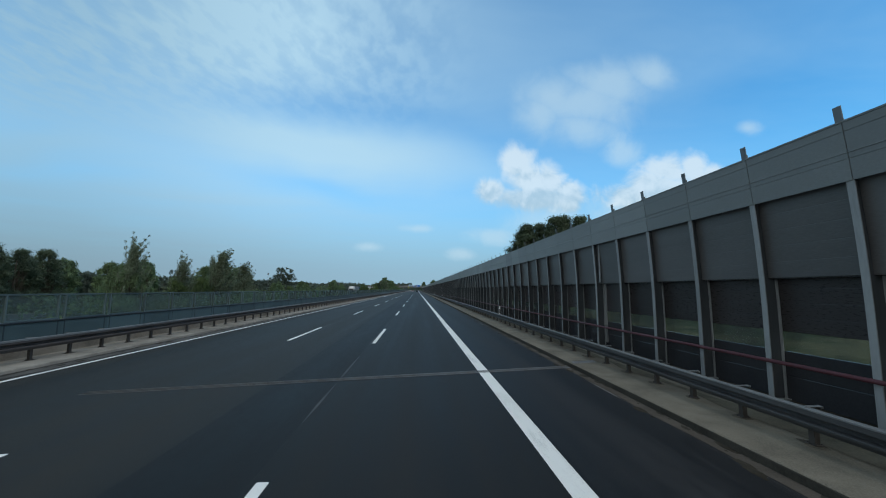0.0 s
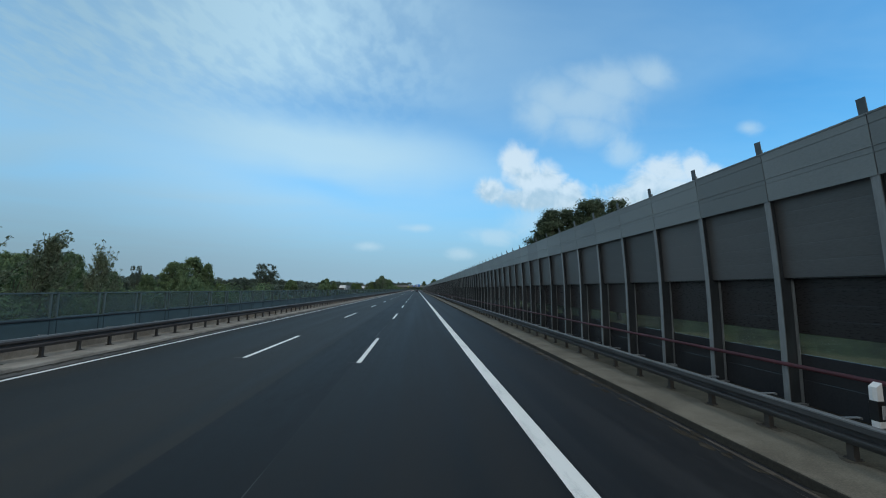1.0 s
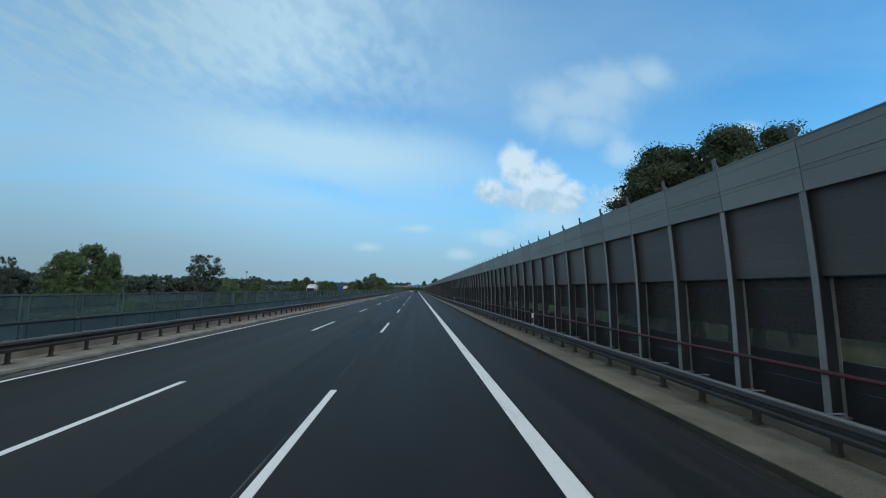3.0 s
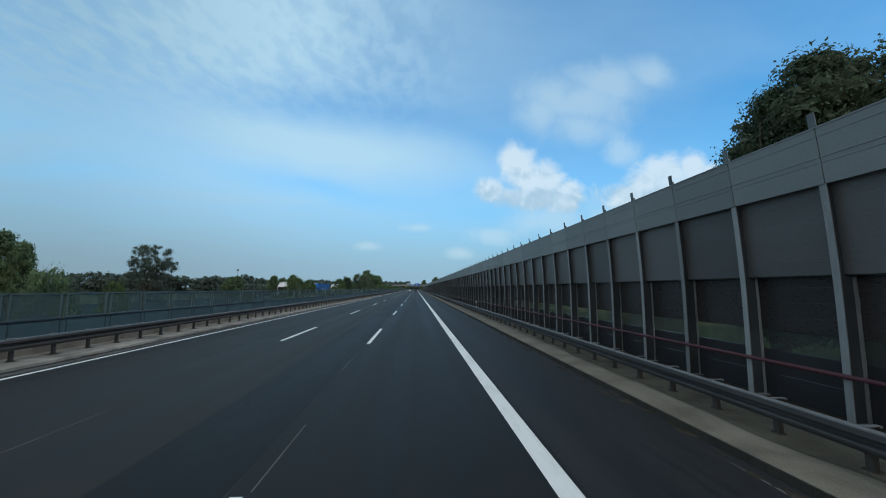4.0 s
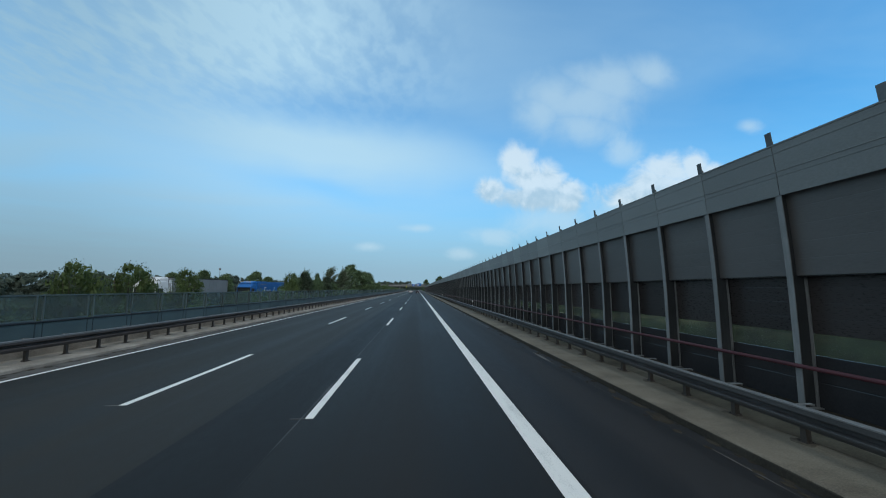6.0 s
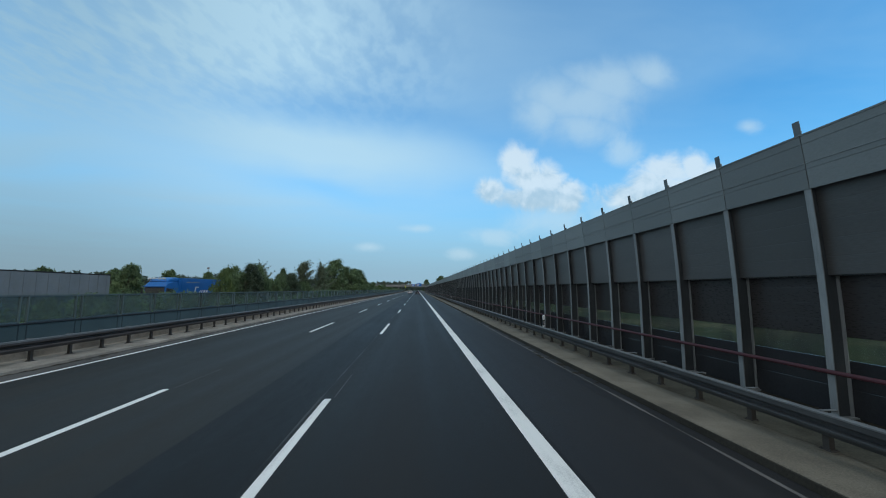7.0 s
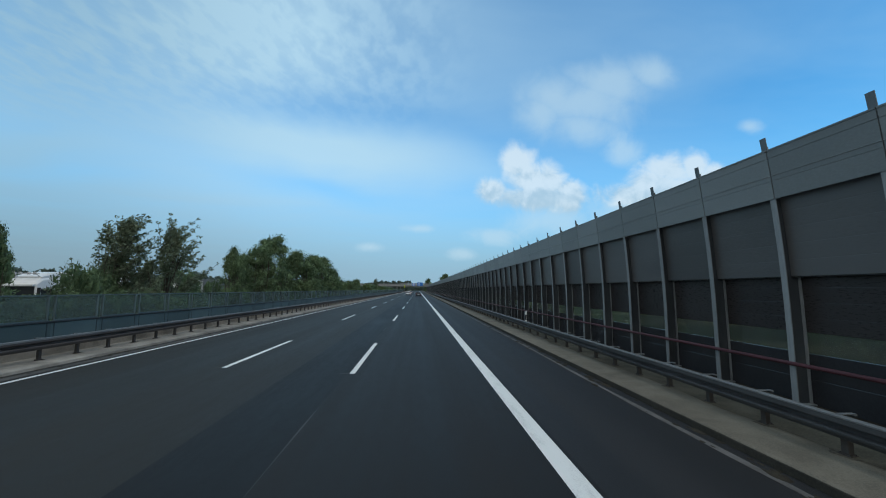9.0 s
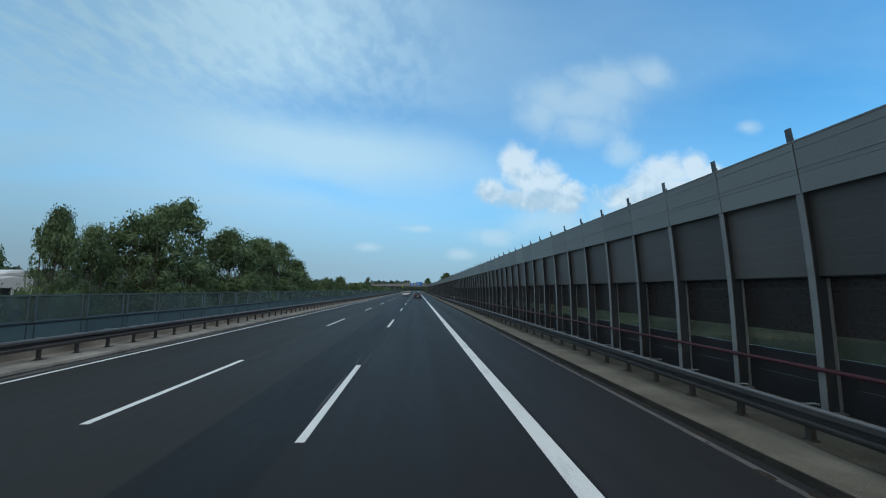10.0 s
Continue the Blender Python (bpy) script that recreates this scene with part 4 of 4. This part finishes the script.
# kind, x, y, height of the top above the road, breadth factor, turn
PLANTS = [
    # clump of willows between the decks
    ("broad", -23.6, 263.5, 10.6, 0.8, 0), ("broad_b", -22.0, 270.0, 9.0, 1.0, 70), ("broad", -24.2, 260.0, 8.6, 0.75, 300), ("broad_b", -20.5, 274.0, 8.7, 0.9, 190), ("bush_b", -22.5, 252.0, 2.6, 0.4, 10), ("broad_b", -25.0, 256.6, 7.2, 0.5, 140), ("broad_b", -24.4, 253.3, 7.8, 0.45, 60), ("bush_b", -24.6, 249.2, 3.6, 0.4, 0),
    ("broad", -20.2, 278.0, 8.6, 0.9, 250), ("broad_b", -19.4, 284.5, 6.9, 0.9, 30), ("bush_b", -19.0, 268.0, 4.2, 0.8, 90),
    ("bush", -19.5, 290.0, 4.6, 0.8, 0), ("bush_b", -20.0, 306.0, 5.0, 0.8, 60), ("broad", -20.5, 322.0, 5.6, 0.8, 10), ("bush", -20.0, 340.0, 4.4, 0.9, 120),
    ("bush_b", -20.5, 358.0, 5.0, 0.9, 200), ("broad_b", -21.0, 380.0, 5.4, 0.8, 300), ("bush", -21.0, 405.0, 4.2, 1.0, 20), ("bush_b", -21.5, 432.0, 4.6, 1.0, 80),
    ("feather", -21.0, 372.0, 7.0, 0.9, 20), ("bush_b", -21.0, 470.0, 4.0, 1.2, 80),
    # trees before and behind them
    ("feather_b", -21.2, 235.0, 7.5, 1.1, 0), ("feather", -24.6, 234.0, 7.9, 1.2, 20), ("tall_b", -21.0, 220.0, 5.0, 1.0, 80), ("broad_b", -62.0, 285.0, 9.0, 0.8, 0),
    ("broad_b", -23.5, 213.5, 6.0, 0.55, 40), ("broad_b", -24.4, 225.2, 5.2, 0.42, 80), ("bush", -24.6, 209.0, 5.4, 0.62, 90), ("bush_b", -23.2, 232.0, 3.8, 0.5, 120), ("bush_b", -23.0, 216.5, 4.0, 0.5, 10), ("feather_b", -25.0, 216.3, 6.1, 1.0, 40), ("broad_b", -24.8, 227.0, 6.2, 0.42, 200),
    ("bush_b", -21.6, 216.0, 4.3, 0.5, 110), ("bush_b", -21.4, 228.5, 4.0, 0.5, 210),
    ("bush_b", -21.6, 239.5, 4.2, 0.5, 260), ("broad_b", -22.6, 219.0, 4.9, 0.5, 15),

    ("bush", -24.4, 164.0, 4.3, 0.55, 40), ("bush", -25.0, 170.0, 4.6, 0.6, 0), ("bush", -24.5, 176.5, 4.4, 0.62, 70), ("bush", -24.2, 184.5, 2.0, 0.4, 150), ("broad", -51.0, 229.0, 6.8, 0.7, 10), ("broad_b", -52.0, 241.0, 6.4, 0.7, 90), ("broad", -50.0, 252.0, 6.5, 0.6, 190), ("tall_b", -22.2, 208.3, 5.7, 0.95, 0), ("bush_b", -24.5, 213.5, 4.7, 0.55, 10), ("bush_b", -24.5, 219.0, 4.4, 0.55, 130), ("bush_b", -24.3, 225.5, 3.1, 0.45, 250), ("bush_b", -24.0, 233.5, 4.2, 0.5, 330), ("bush", -22.6, 202.6, 4.3, 0.42, 0), ("bush_b", -23.4, 207.4, 5.0, 0.5, 110), ("bush_b", -22.4, 212.0, 4.6, 0.5, 60),
    ("bush", -20.5, 136.0, 2.1, 0.35, 10), ("bush", -19.5, 112.0, 1.7, 0.3, 80), ("bush_b", -21.0, 96.0, 1.9, 0.35, 10), ("bush", -20.0, 152.0, 1.9, 0.35, 0),
    # loose trees in the meadow
    ("open", -64.5, 187.5, 12.6, 0.88, 0), ("broad", -86.5, 175.0, 14.0, 1.0, 60), ("broad_b", -94.5, 177.0, 12.2, 0.9, 10), ("broad", -80.5, 174.0, 11.6, 0.55, 10), ("open", -106.0, 174.0, 10.5, 0.42, 60), ("broad", -107.0, 147.0, 8.0, 0.9, 0),
    ("broad", -75.0, 110.0, 9.6, 0.8, 0), ("broad", -66.0, 97.0, 8.0, 0.75, 30), ("broad_b", -71.0, 101.0, 8.9, 0.7, 120), ("broad", -58.0, 108.0, 5.2, 0.7, 200), ("broad_b", -56.0, 116.0, 6.2, 0.7, 20), ("broad_b", -81.0, 106.0, 9.2, 0.8, 40), ("broad_b", -68.0, 112.0, 5.8, 0.7, 90), ("bush_b", -24.0, 116.3, 3.8, 0.48, 0), ("bush", -24.2, 122.0, 3.0, 0.4, 0),
    ("tall", -64.0, 58.0, 8.8, 1.2, 0), ("tall_b", -66.0, 63.0, 9.4, 1.2, 20), ("tall", -66.5, 68.0, 8.8, 1.2, 100), ("tall_b", -67.0, 73.0, 9.2, 1.2, 200), ("broad", -70.0, 80.0, 8.0, 0.9, 0), ("broad_b", -62.0, 84.0, 7.4, 0.8, 0),
    ("broad", -24.6, 49.5, 4.6, 0.5, 0), ("feather_b", -24.8, 33.0, 6.3, 0.7, 0), ("feather", -22.4, 41.0, 6.3, 1.0, 0), ("feather_b", -22.8, 36.3, 5.2, 0.8, 80), ("feather", -21.6, 44.5, 5.3, 0.8, 30), ("feather_b", -22.6, 50.2, 5.0, 0.8, 130), ("bush", -22.2, 39.0, 3.5, 0.45, 50), ("bush_b", -24.6, 33.0, 4.0, 0.5, 70), ("bush", -23.4, 42.0, 3.6, 0.5, 0), ("bush_b", -24.2, 45.0, 4.2, 0.5, 0),
    ("bush_b", -23.0, 61.0, 3.7, 0.5, 0), ("bush", -22.6, 66.0, 3.0, 0.45, 0), ("bush", -22.5, 36.0, 3.2, 0.45, 0), ("broad", -66.0, 230.0, 6.2, 0.8, 0), ("broad_b", -78.0, 262.0, 7.5, 0.9, 0), ("bush_b", -60.0, 285.0, 5.2, 1.0, 0), ("broad", -70.0, 318.0, 8.0, 1.0, 0),
    # beyond the barrier
    ("tall", 31.5, 124.0, 22.0, 1.0, 0), ("tall_b", 33.5, 121.5, 24.0, 1.1, 40), ("tall", 37.5, 122.5, 24.6, 1.05, 80), ("tall_b", 41.5, 119.5, 26.2, 1.1, 160), ("tall", 45.5, 120.5, 27.0, 1.05, 200),
    ("tall_b", 49.0, 118.0, 26.4, 1.05, 240), ("tall", 35.0, 128.0, 23.5, 1.0, 20), ("tall_b", 43.0, 127.0, 24.0, 1.1, 300),
    ("broad", 9.5, 640.0, 15.0, 0.8, 0), ("broad_b", 20.0, 520.0, 15.5, 0.9, 0), ("broad", 25.0, 524.0, 14.0, 0.9, 0),
]
sources = set()
for kind, x, y, top, wide, turn in PLANTS:
    if kind.startswith("broad") and (abs(x) > 40 or y > 300):
        kind = "wood"
    k = (top - GROUND) / 10.2
    m = pose(x, y, GROUND - 0.15, 0, 0, turn)
    src = kinds[kind]
    if kind not in sources:
        ob = src
        sources.add(kind)
        ob.matrix_basis = m
    else:
        ob = copy_thing(src, m)
    ob.scale = (k * wide, k * wide, k)


def far_wood():
    """Distant woods: one sheet of leafy clumps in a long ragged band."""
    rng = np.random.default_rng(5)
    spots = []
    def row(x0, y0, x1, y1, n, top, deep):
        for i in range(n):
            s = i / n
            x, y = x0 + (x1 - x0) * s, y0 + (y1 - y0) * s
            t = top * (0.85 + 0.35 * noise.noise((x * 0.012, y * 0.012, 2.0)) + 0.22 * noise.noise((x * 0.06, y * 0.06, 5.0)))
            for j in range(11):
                r = 2.4 + 2.4 * rng.random()
                spots.append((x + rng.normal() * deep, y + rng.normal() * deep, GROUND + (t - GROUND - r) * rng.random(), r))
    row(-300, 40, -330, 420, 190, 19.5, 6)
    row(-330, 400, -170, 640, 150, 18.5, 7)
    row(-190, 620, -20, 760, 110, 15.0, 7)
    row(-150, 430, -40, 700, 120, 10.0, 7)
    row(20, 700, 160, 760, 60, 12.0, 8)
    row(-80, 960, 120, 960, 90, 11.0, 6)
    return leaves("far_wood", spots, 26, 0.80, LEAF_HAZE, rng, flat=0.9, inner=0.5, broad=2.7)


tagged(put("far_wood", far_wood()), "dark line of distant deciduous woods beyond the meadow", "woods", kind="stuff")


def rough_growth():
    """Weeds and brush filling the gap between the decks and the foot of the viaduct."""
    rng = np.random.default_rng(8)
    spots = []
    for i in range(1500):
        y = rng.uniform(10, 480)
        x = rng.uniform(-25.0, -16.2)
        r = rng.uniform(0.7, 1.5)
        top = (2.3 if 17 < y < 80 else 0.9 if y < 160 else 1.6 if y < 200 else 0.9 if 239 < y < 257 else 2.3) + 1.5 * noise.noise((x * 0.1, y * 0.045, 1.0))
        spots.append((x, y, min(top, 4.0) - r, r))
    return leaves("brush", spots, 90, 0.10, LEAF, rng)


tagged(put("brush", rough_growth()), "tangled green brush growing up between the two bridges", "undergrowth", kind="stuff")

# ---- vehicles ----


def wheel(parent, x, y, z, r, w):
    bm = bmesh.new()
    tube(bm, (x - w / 2, y, z), (x + w / 2, y, z), r, n=20)
    bmesh.ops.bevel(bm, geom=[e for e in bm.edges if e.calc_length() < 0.4 * r], offset=0.04 * r, segments=2, affect="EDGES")
    wh = put("wheel", from_bm("wheel", bm, BLACK), parent)
    bm = bmesh.new()
    tube(bm, (x - w / 2 - 0.012, y, z), (x + w / 2 + 0.012, y, z), r * 0.58, r * 0.58, n=14)
    put("rim", from_bm("rim", bm, STEEL), wh)


def loft(name, sections, material):
    """A body through sections (y, half width, z low, z high, top half width), as rounded slices."""
    v, f = [], []
    for y, w, z0, z1, tw in sections:
        h = z1 - z0
        v += [(-w * 0.92, y, z0), (-w, y, z0 + 0.14 * h), (-w, y, z0 + 0.62 * h), (-tw, y, z1 - 0.06 * h), (-tw * 0.86, y, z1), (tw * 0.86, y, z1), (tw, y, z1 - 0.06 * h), (w, y, z0 + 0.62 * h), (w, y, z0 + 0.14 * h), (w * 0.92, y, z0)]
    n = 10
    for s in range(len(sections) - 1):
        for i in range(n):
            j = (i + 1) % n
            f.append((s * n + i, s * n + j, (s + 1) * n + j, (s + 1) * n + i))
    f += [tuple(range(n)), tuple(range(len(v) - 1, len(v) - n - 1, -1))]
    bm = bmesh.new()
    me = mesh_of(name, v, f, material)
    bm.from_mesh(me)
    bmesh.ops.recalc_face_normals(bm, faces=bm.faces)
    bm.to_mesh(me)
    bm.free()
    return me


def car(label, x, y, paint_mat, estate):
    """A hatchback seen from behind, heading +y; y is its tail."""
    c = thing("car", label, "car", at=(x, y, 0.008))
    put("body", loft("body", [(0.0, 0.84, 0.38, 0.92, 0.78), (0.10, 0.90, 0.26, 1.0, 0.82), (1.0, 0.91, 0.24, 1.0, 0.82), (3.1, 0.91, 0.24, 0.96, 0.82), (4.1, 0.88, 0.26, 0.86, 0.76), (4.4, 0.78, 0.36, 0.72, 0.66)], paint_mat), c)
    r = 0.25 if estate else 0.55
    put("cabin", loft("cabin", [(0.12, 0.78, 0.93, 1.02, 0.70), (r + 0.15, 0.76, 0.93, 1.44, 0.58), (2.2, 0.76, 0.93, 1.48, 0.60), (3.2, 0.78, 0.9, 0.98, 0.70)], GLASS), c, "dark tinted windows")
    put("roof", block("roof", (-0.55, 0.55, r + 0.25, 2.2, 1.44, 1.50), paint_mat, 0.02), c)
    for sx in (-1, 1):
        put("tail_light", block("tail_light", tuple(sorted((sx * 0.60, sx * 0.86))) + (-0.02, 0.12, 0.76, 0.92), CARRED, 0.015), c, "red tail light")
        put("mirror", block("mirror", tuple(sorted((sx * 0.90, sx * 1.06))) + (2.75, 2.88, 0.98, 1.12), paint_mat, 0.03), c)
    put("plate_bar", block("plate_bar", (-0.26, 0.26, -0.03, 0.0, 0.62, 0.73), PLASTIC), c, "blank white plate")
    put("bumper", block("bumper", (-0.84, 0.84, -0.07, 0.10, 0.32, 0.55), BLACKPL, 0.03), c)
    for sx in (-0.80, 0.80):
        for wy in (0.75, 3.4):
            wheel(c, sx, wy, 0.31, 0.31, 0.20)
    return c


car("dark estate car driving ahead on the asphalt", -1.75, 326.0, CARDARK, True)
car("white hatchback driving ahead in the middle lane", -5.75, 356.0, CARWHITE, False)
car("silver-white car far ahead in the middle lane", -5.6, 392.0, CARWHITE, True)


def truck(label, x, y, cab_mat, box_mat, bars, stripe, curtain, rear=16.2):
    """An articulated lorry coming towards the viewer, heading -y; y is its front."""
    t = thing("truck", label, "truck", at=(x, y, -0.396))
    cabp = put("cab", loft("cab", [(0.0, 1.14, 0.50, 3.02, 1.08), (0.10, 1.23, 0.42, 3.16, 1.15), (0.45, 1.24, 0.42, 3.46, 1.16), (1.2, 1.24, 0.45, 3.62, 1.16), (2.2, 1.24, 0.5, 3.66, 1.16)], cab_mat), t)
    put("windscreen", block("windscreen", (-1.06, 1.06, -0.03, 0.10, 1.90, 2.82), GLASS, 0.02), cabp, "dark windscreen")
    put("side_window", block("side_window", (1.21, 1.255, 0.35, 1.25, 1.95, 2.68), GLASS, 0.01), cabp)
    put("sun_visor", block("sun_visor", (-1.10, 1.10, -0.22, 0.12, 2.86, 3.02), cab_mat, 0.03), cabp)
    put("grille", block("grille", (-0.95, 0.95, -0.05, 0.02, 0.8, 1.5), BLACKPL, 0.02), cabp)
    put("bumper", block("bumper", (-1.2, 1.2, -0.12, 0.2, 0.35, 0.72), cab_mat, 0.04), cabp)
    for sx in (-1, 1):
        put("headlight", block("headlight", tuple(sorted((sx * 0.75, sx * 1.12))) + (-0.14, -0.05, 0.5, 0.66), REFLECT, 0.02), cabp, "clear headlight")
        put("mirror", block("mirror", tuple(sorted((sx * 1.28, sx * 1.46))) + (-0.06, 0.10, 1.95, 2.75), BLACKPL, 0.03), cabp)
    put("roof_fairing", loft("roof_fairing", [(0.55, 1.0, 3.5, 3.62, 0.9), (1.2, 1.08, 3.5, 3.9, 1.0), (2.15, 1.18, 3.5, 4.02, 1.12)], cab_mat), cabp)
    put("side_fairing", block("side_fairing", (1.20, 1.25, 2.25, 2.82, 0.9, 3.7), cab_mat, 0.02), cabp)
    put("door_seam", block("door_seam", (1.243, 1.248, 0.42, 0.44, 0.9, 2.5), BLACKPL), cabp)
    put("side_skirt", block("side_skirt", (1.12, 1.20, 2.3, 4.0, 0.4, 1.0), cab_mat, 0.02), cabp)
    bar = bmesh.new()
    tube(bar, (-1.0, 0.30, 3.82), (1.0, 0.30, 3.82), 0.035, n=8)
    for sx in (-0.8, 0.8):
        tube(bar, (sx, 0.30, 3.82), (sx, 0.62, 3.55), 0.03, n=6)
    bar = put("light_bar", from_bm("light_bar", bar, REFLECT), cabp, "chrome lamp bar")
    for sx in (-0.75, -0.3, 0.3, 0.75):
        put("lamp", block("lamp", (sx - 0.13, sx + 0.13, 0.20, 0.30, 3.74, 3.94), REFLECT, 0.03), bar, "clear round lamp")
    put("screen_trim", block("screen_trim", (-1.08, 1.08, -0.05, -0.01, 1.76, 1.87), TRUCKWHITE, 0.01), cabp, "pale strip under the windscreen")
    body = put("trailer_box", block("trailer_box", (-1.26, 1.26, 2.9, rear, 1.15, 3.98), box_mat, 0.03), t)
    put("chassis", block("chassis", (-0.5, 0.5, 1.6, rear - 0.2, 0.75, 1.12), BLACK, 0.02), t)
    put("underrun_rail", block("underrun_rail", (1.18, 1.22, 5.2, rear - 4.2, 0.55, 1.0), STEEL, 0.01), t)
    if curtain:
        put("roof_edge", block("roof_edge", (-1.27, 1.27, 2.88, 16.22, 3.90, 4.0), BLACK, 0.01), body, "dark roof edge")
        for k in range(14):
            put("strap", block("strap", (1.262, 1.275, 3.4 + k * 0.95, 3.45 + k * 0.95, 1.2, 3.9), STEEL), body)
    for y0, y1, z0, z1, mat in bars:
        lean = 0.35 * (z1 - z0)      # brush-like strokes lean towards the tail
        ring = [(y0, z0), (y1, z0), (y1 + lean, z1), (y0 + lean, z1)]
        v = [(x, a, b) for x in (1.263, 1.272) for a, b in ring]
        put("lettering_bar", mesh_of("lettering_bar", v, [(4, 5, 6, 7), (3, 2, 1, 0), (0, 1, 5, 4), (1, 2, 6, 5), (2, 3, 7, 6), (3, 0, 4, 7)], mat), body, "pale lettering shape")
    if stripe:
        put("side_stripe", block("side_stripe", (1.263, 1.270, 3.9, 4.9, 1.16, 3.96), stripe), body, "lime green upright stripe")
    for sx in (-1.02, 1.02):
        for wy in (1.35, 4.3, 11.6, 12.9, 14.2) if rear > 12 else (1.35, rear - 2.2):
            wheel(t, sx, wy, 0.5, 0.5, 0.34)
    return t


truck("bright blue articulated truck with white lettering shapes on its side", -31.6, 205.4, TRUCKBLUE, TRUCKBLUE,
      [(5.0, 5.9, 2.05, 2.18, PLASTIC), (5.5, 5.72, 2.1, 2.95, PLASTIC), (5.85, 6.5, 2.82, 2.95, PLASTIC), (6.7, 6.9, 2.1, 2.5, PLASTIC), (7.15, 7.35, 2.1, 2.5, PLASTIC), (7.6, 8.0, 2.05, 2.5, PLASTIC), (8.25, 8.65, 2.1, 2.5, PLASTIC), (9.5, 10.4, 2.05, 2.18, PLASTIC), (10.2, 10.45, 2.1, 2.95, PLASTIC), (3.8, 6.6, 3.45, 3.53, REFLECT)], None, False)
truck("white cab truck with a grey curtain-sided trailer", -32.0, 181.6, TRUCKWHITE, TARP, [], None, True)
truck("white box truck with a lime green stripe", -32.0, 236.2, TRUCKWHITE, TRUCKWHITE, [(5.6, 5.9, 2.6, 3.5, BLACKPL), (6.05, 6.35, 2.6, 3.5, BLACKPL), (6.5, 6.8, 2.6, 3.5, BLACKPL)], LIME, False, rear=9.4)
truck("grey-white truck with a pale box body coming the other way", -32.0, 256.0, TRUCKWHITE, TARP, [], None, False)

# ---- overpass and gantry far ahead ----


def overpass():
    y = 560.0
    o = thing("overpass", "grey concrete road bridge crossing far ahead", "bridge", at=(0, y, 0))
    put("deck", block("deck", (-75, 60, -5, 5, 4.9, 6.2), OVERPASS, 0.1), o)
    for sy in (-5.1, 4.9):
        put("parapet", block("parapet", (-75, 60, sy, sy + 0.2, 6.2, 6.9), OVERPASS, 0.03), o)
        bm = bmesh.new()
        tube(bm, (-75, sy + 0.1, 7.6), (60, sy + 0.1, 7.6), 0.05, n=8)
        put("hand_rail", from_bm("hand_rail", bm, STEEL), o)
    for x in (-21.0, -45.0, 9.0):
        put("pier", block("pier", (x - 0.6, x + 0.6, -3.5, 3.5, GROUND, 4.9), OVERPASS, 0.1), o)
    put("abutment", block("abutment", (14, 60, -7, 7, GROUND, 4.9), OVERPASS, 0.1), o)


overpass()


def gantry():
    g = thing("sign_gantry", "steel gantry with blue motorway direction signs", "sign gantry", at=(0, 540, 0))
    for x in (-17.0, 5.2):
        put("upright", block("upright", (x - 0.2, x + 0.2, -0.2, 0.2, 0.0, 7.6), STEEL, 0.03), g)
    put("cross_beam", block("cross_beam", (-17.2, 5.4, -0.3, 0.3, 6.9, 7.6), STEEL, 0.03), g)
    for x0, x1, z1 in ((-2.6, 2.2, 8.3), (-7.2, -4.4, 7.4)):
        s = put("sign_panel", block("sign_panel", (x0, x1, -0.45, -0.38, 5.3, z1), SIGNBLUE, 0.02), g, "blue direction sign")
        for i in range(3):
            z = 5.8 + i * 0.8
            put("lettering_bar", block("lettering_bar", (x0 + 0.5, x0 + 2.2 + 0.5 * (i % 2), -0.457, -0.452, z, z + 0.3), PLASTIC), s, "white lettering bar")


gantry()


def marker(x, y):
    p = thing("yellow_marker_board", "yellow marker board on a slim grey pole", "sign", at=(x, y, 0.1))
    bm = bmesh.new()
    tube(bm, (0, 0, 0), (0, 0, 5.7), 0.07, n=10)
    put("pole", from_bm("pole", bm, STEEL), p)
    put("board", block("board", (-0.35, 0.35, -0.08, -0.06, 3.6, 5.7), LIME, 0.01), p)


marker(-13.1, 530.0)


def mast(x, y):
    p = thing("radio_mast", "thin distant lattice mast", "mast", at=(x, y, GROUND))
    bm = bmesh.new()
    tube(bm, (0, 0, 0), (0, 0, 29), 0.3, 0.15, n=8)
    put("shaft", from_bm("shaft", bm, STEEL), p)
    put("head", block("head", (-1.0, 1.0, -0.6, 0.6, 26.5, 28.5), STEEL, 0.1), p)


mast(-211.0, 560.0)
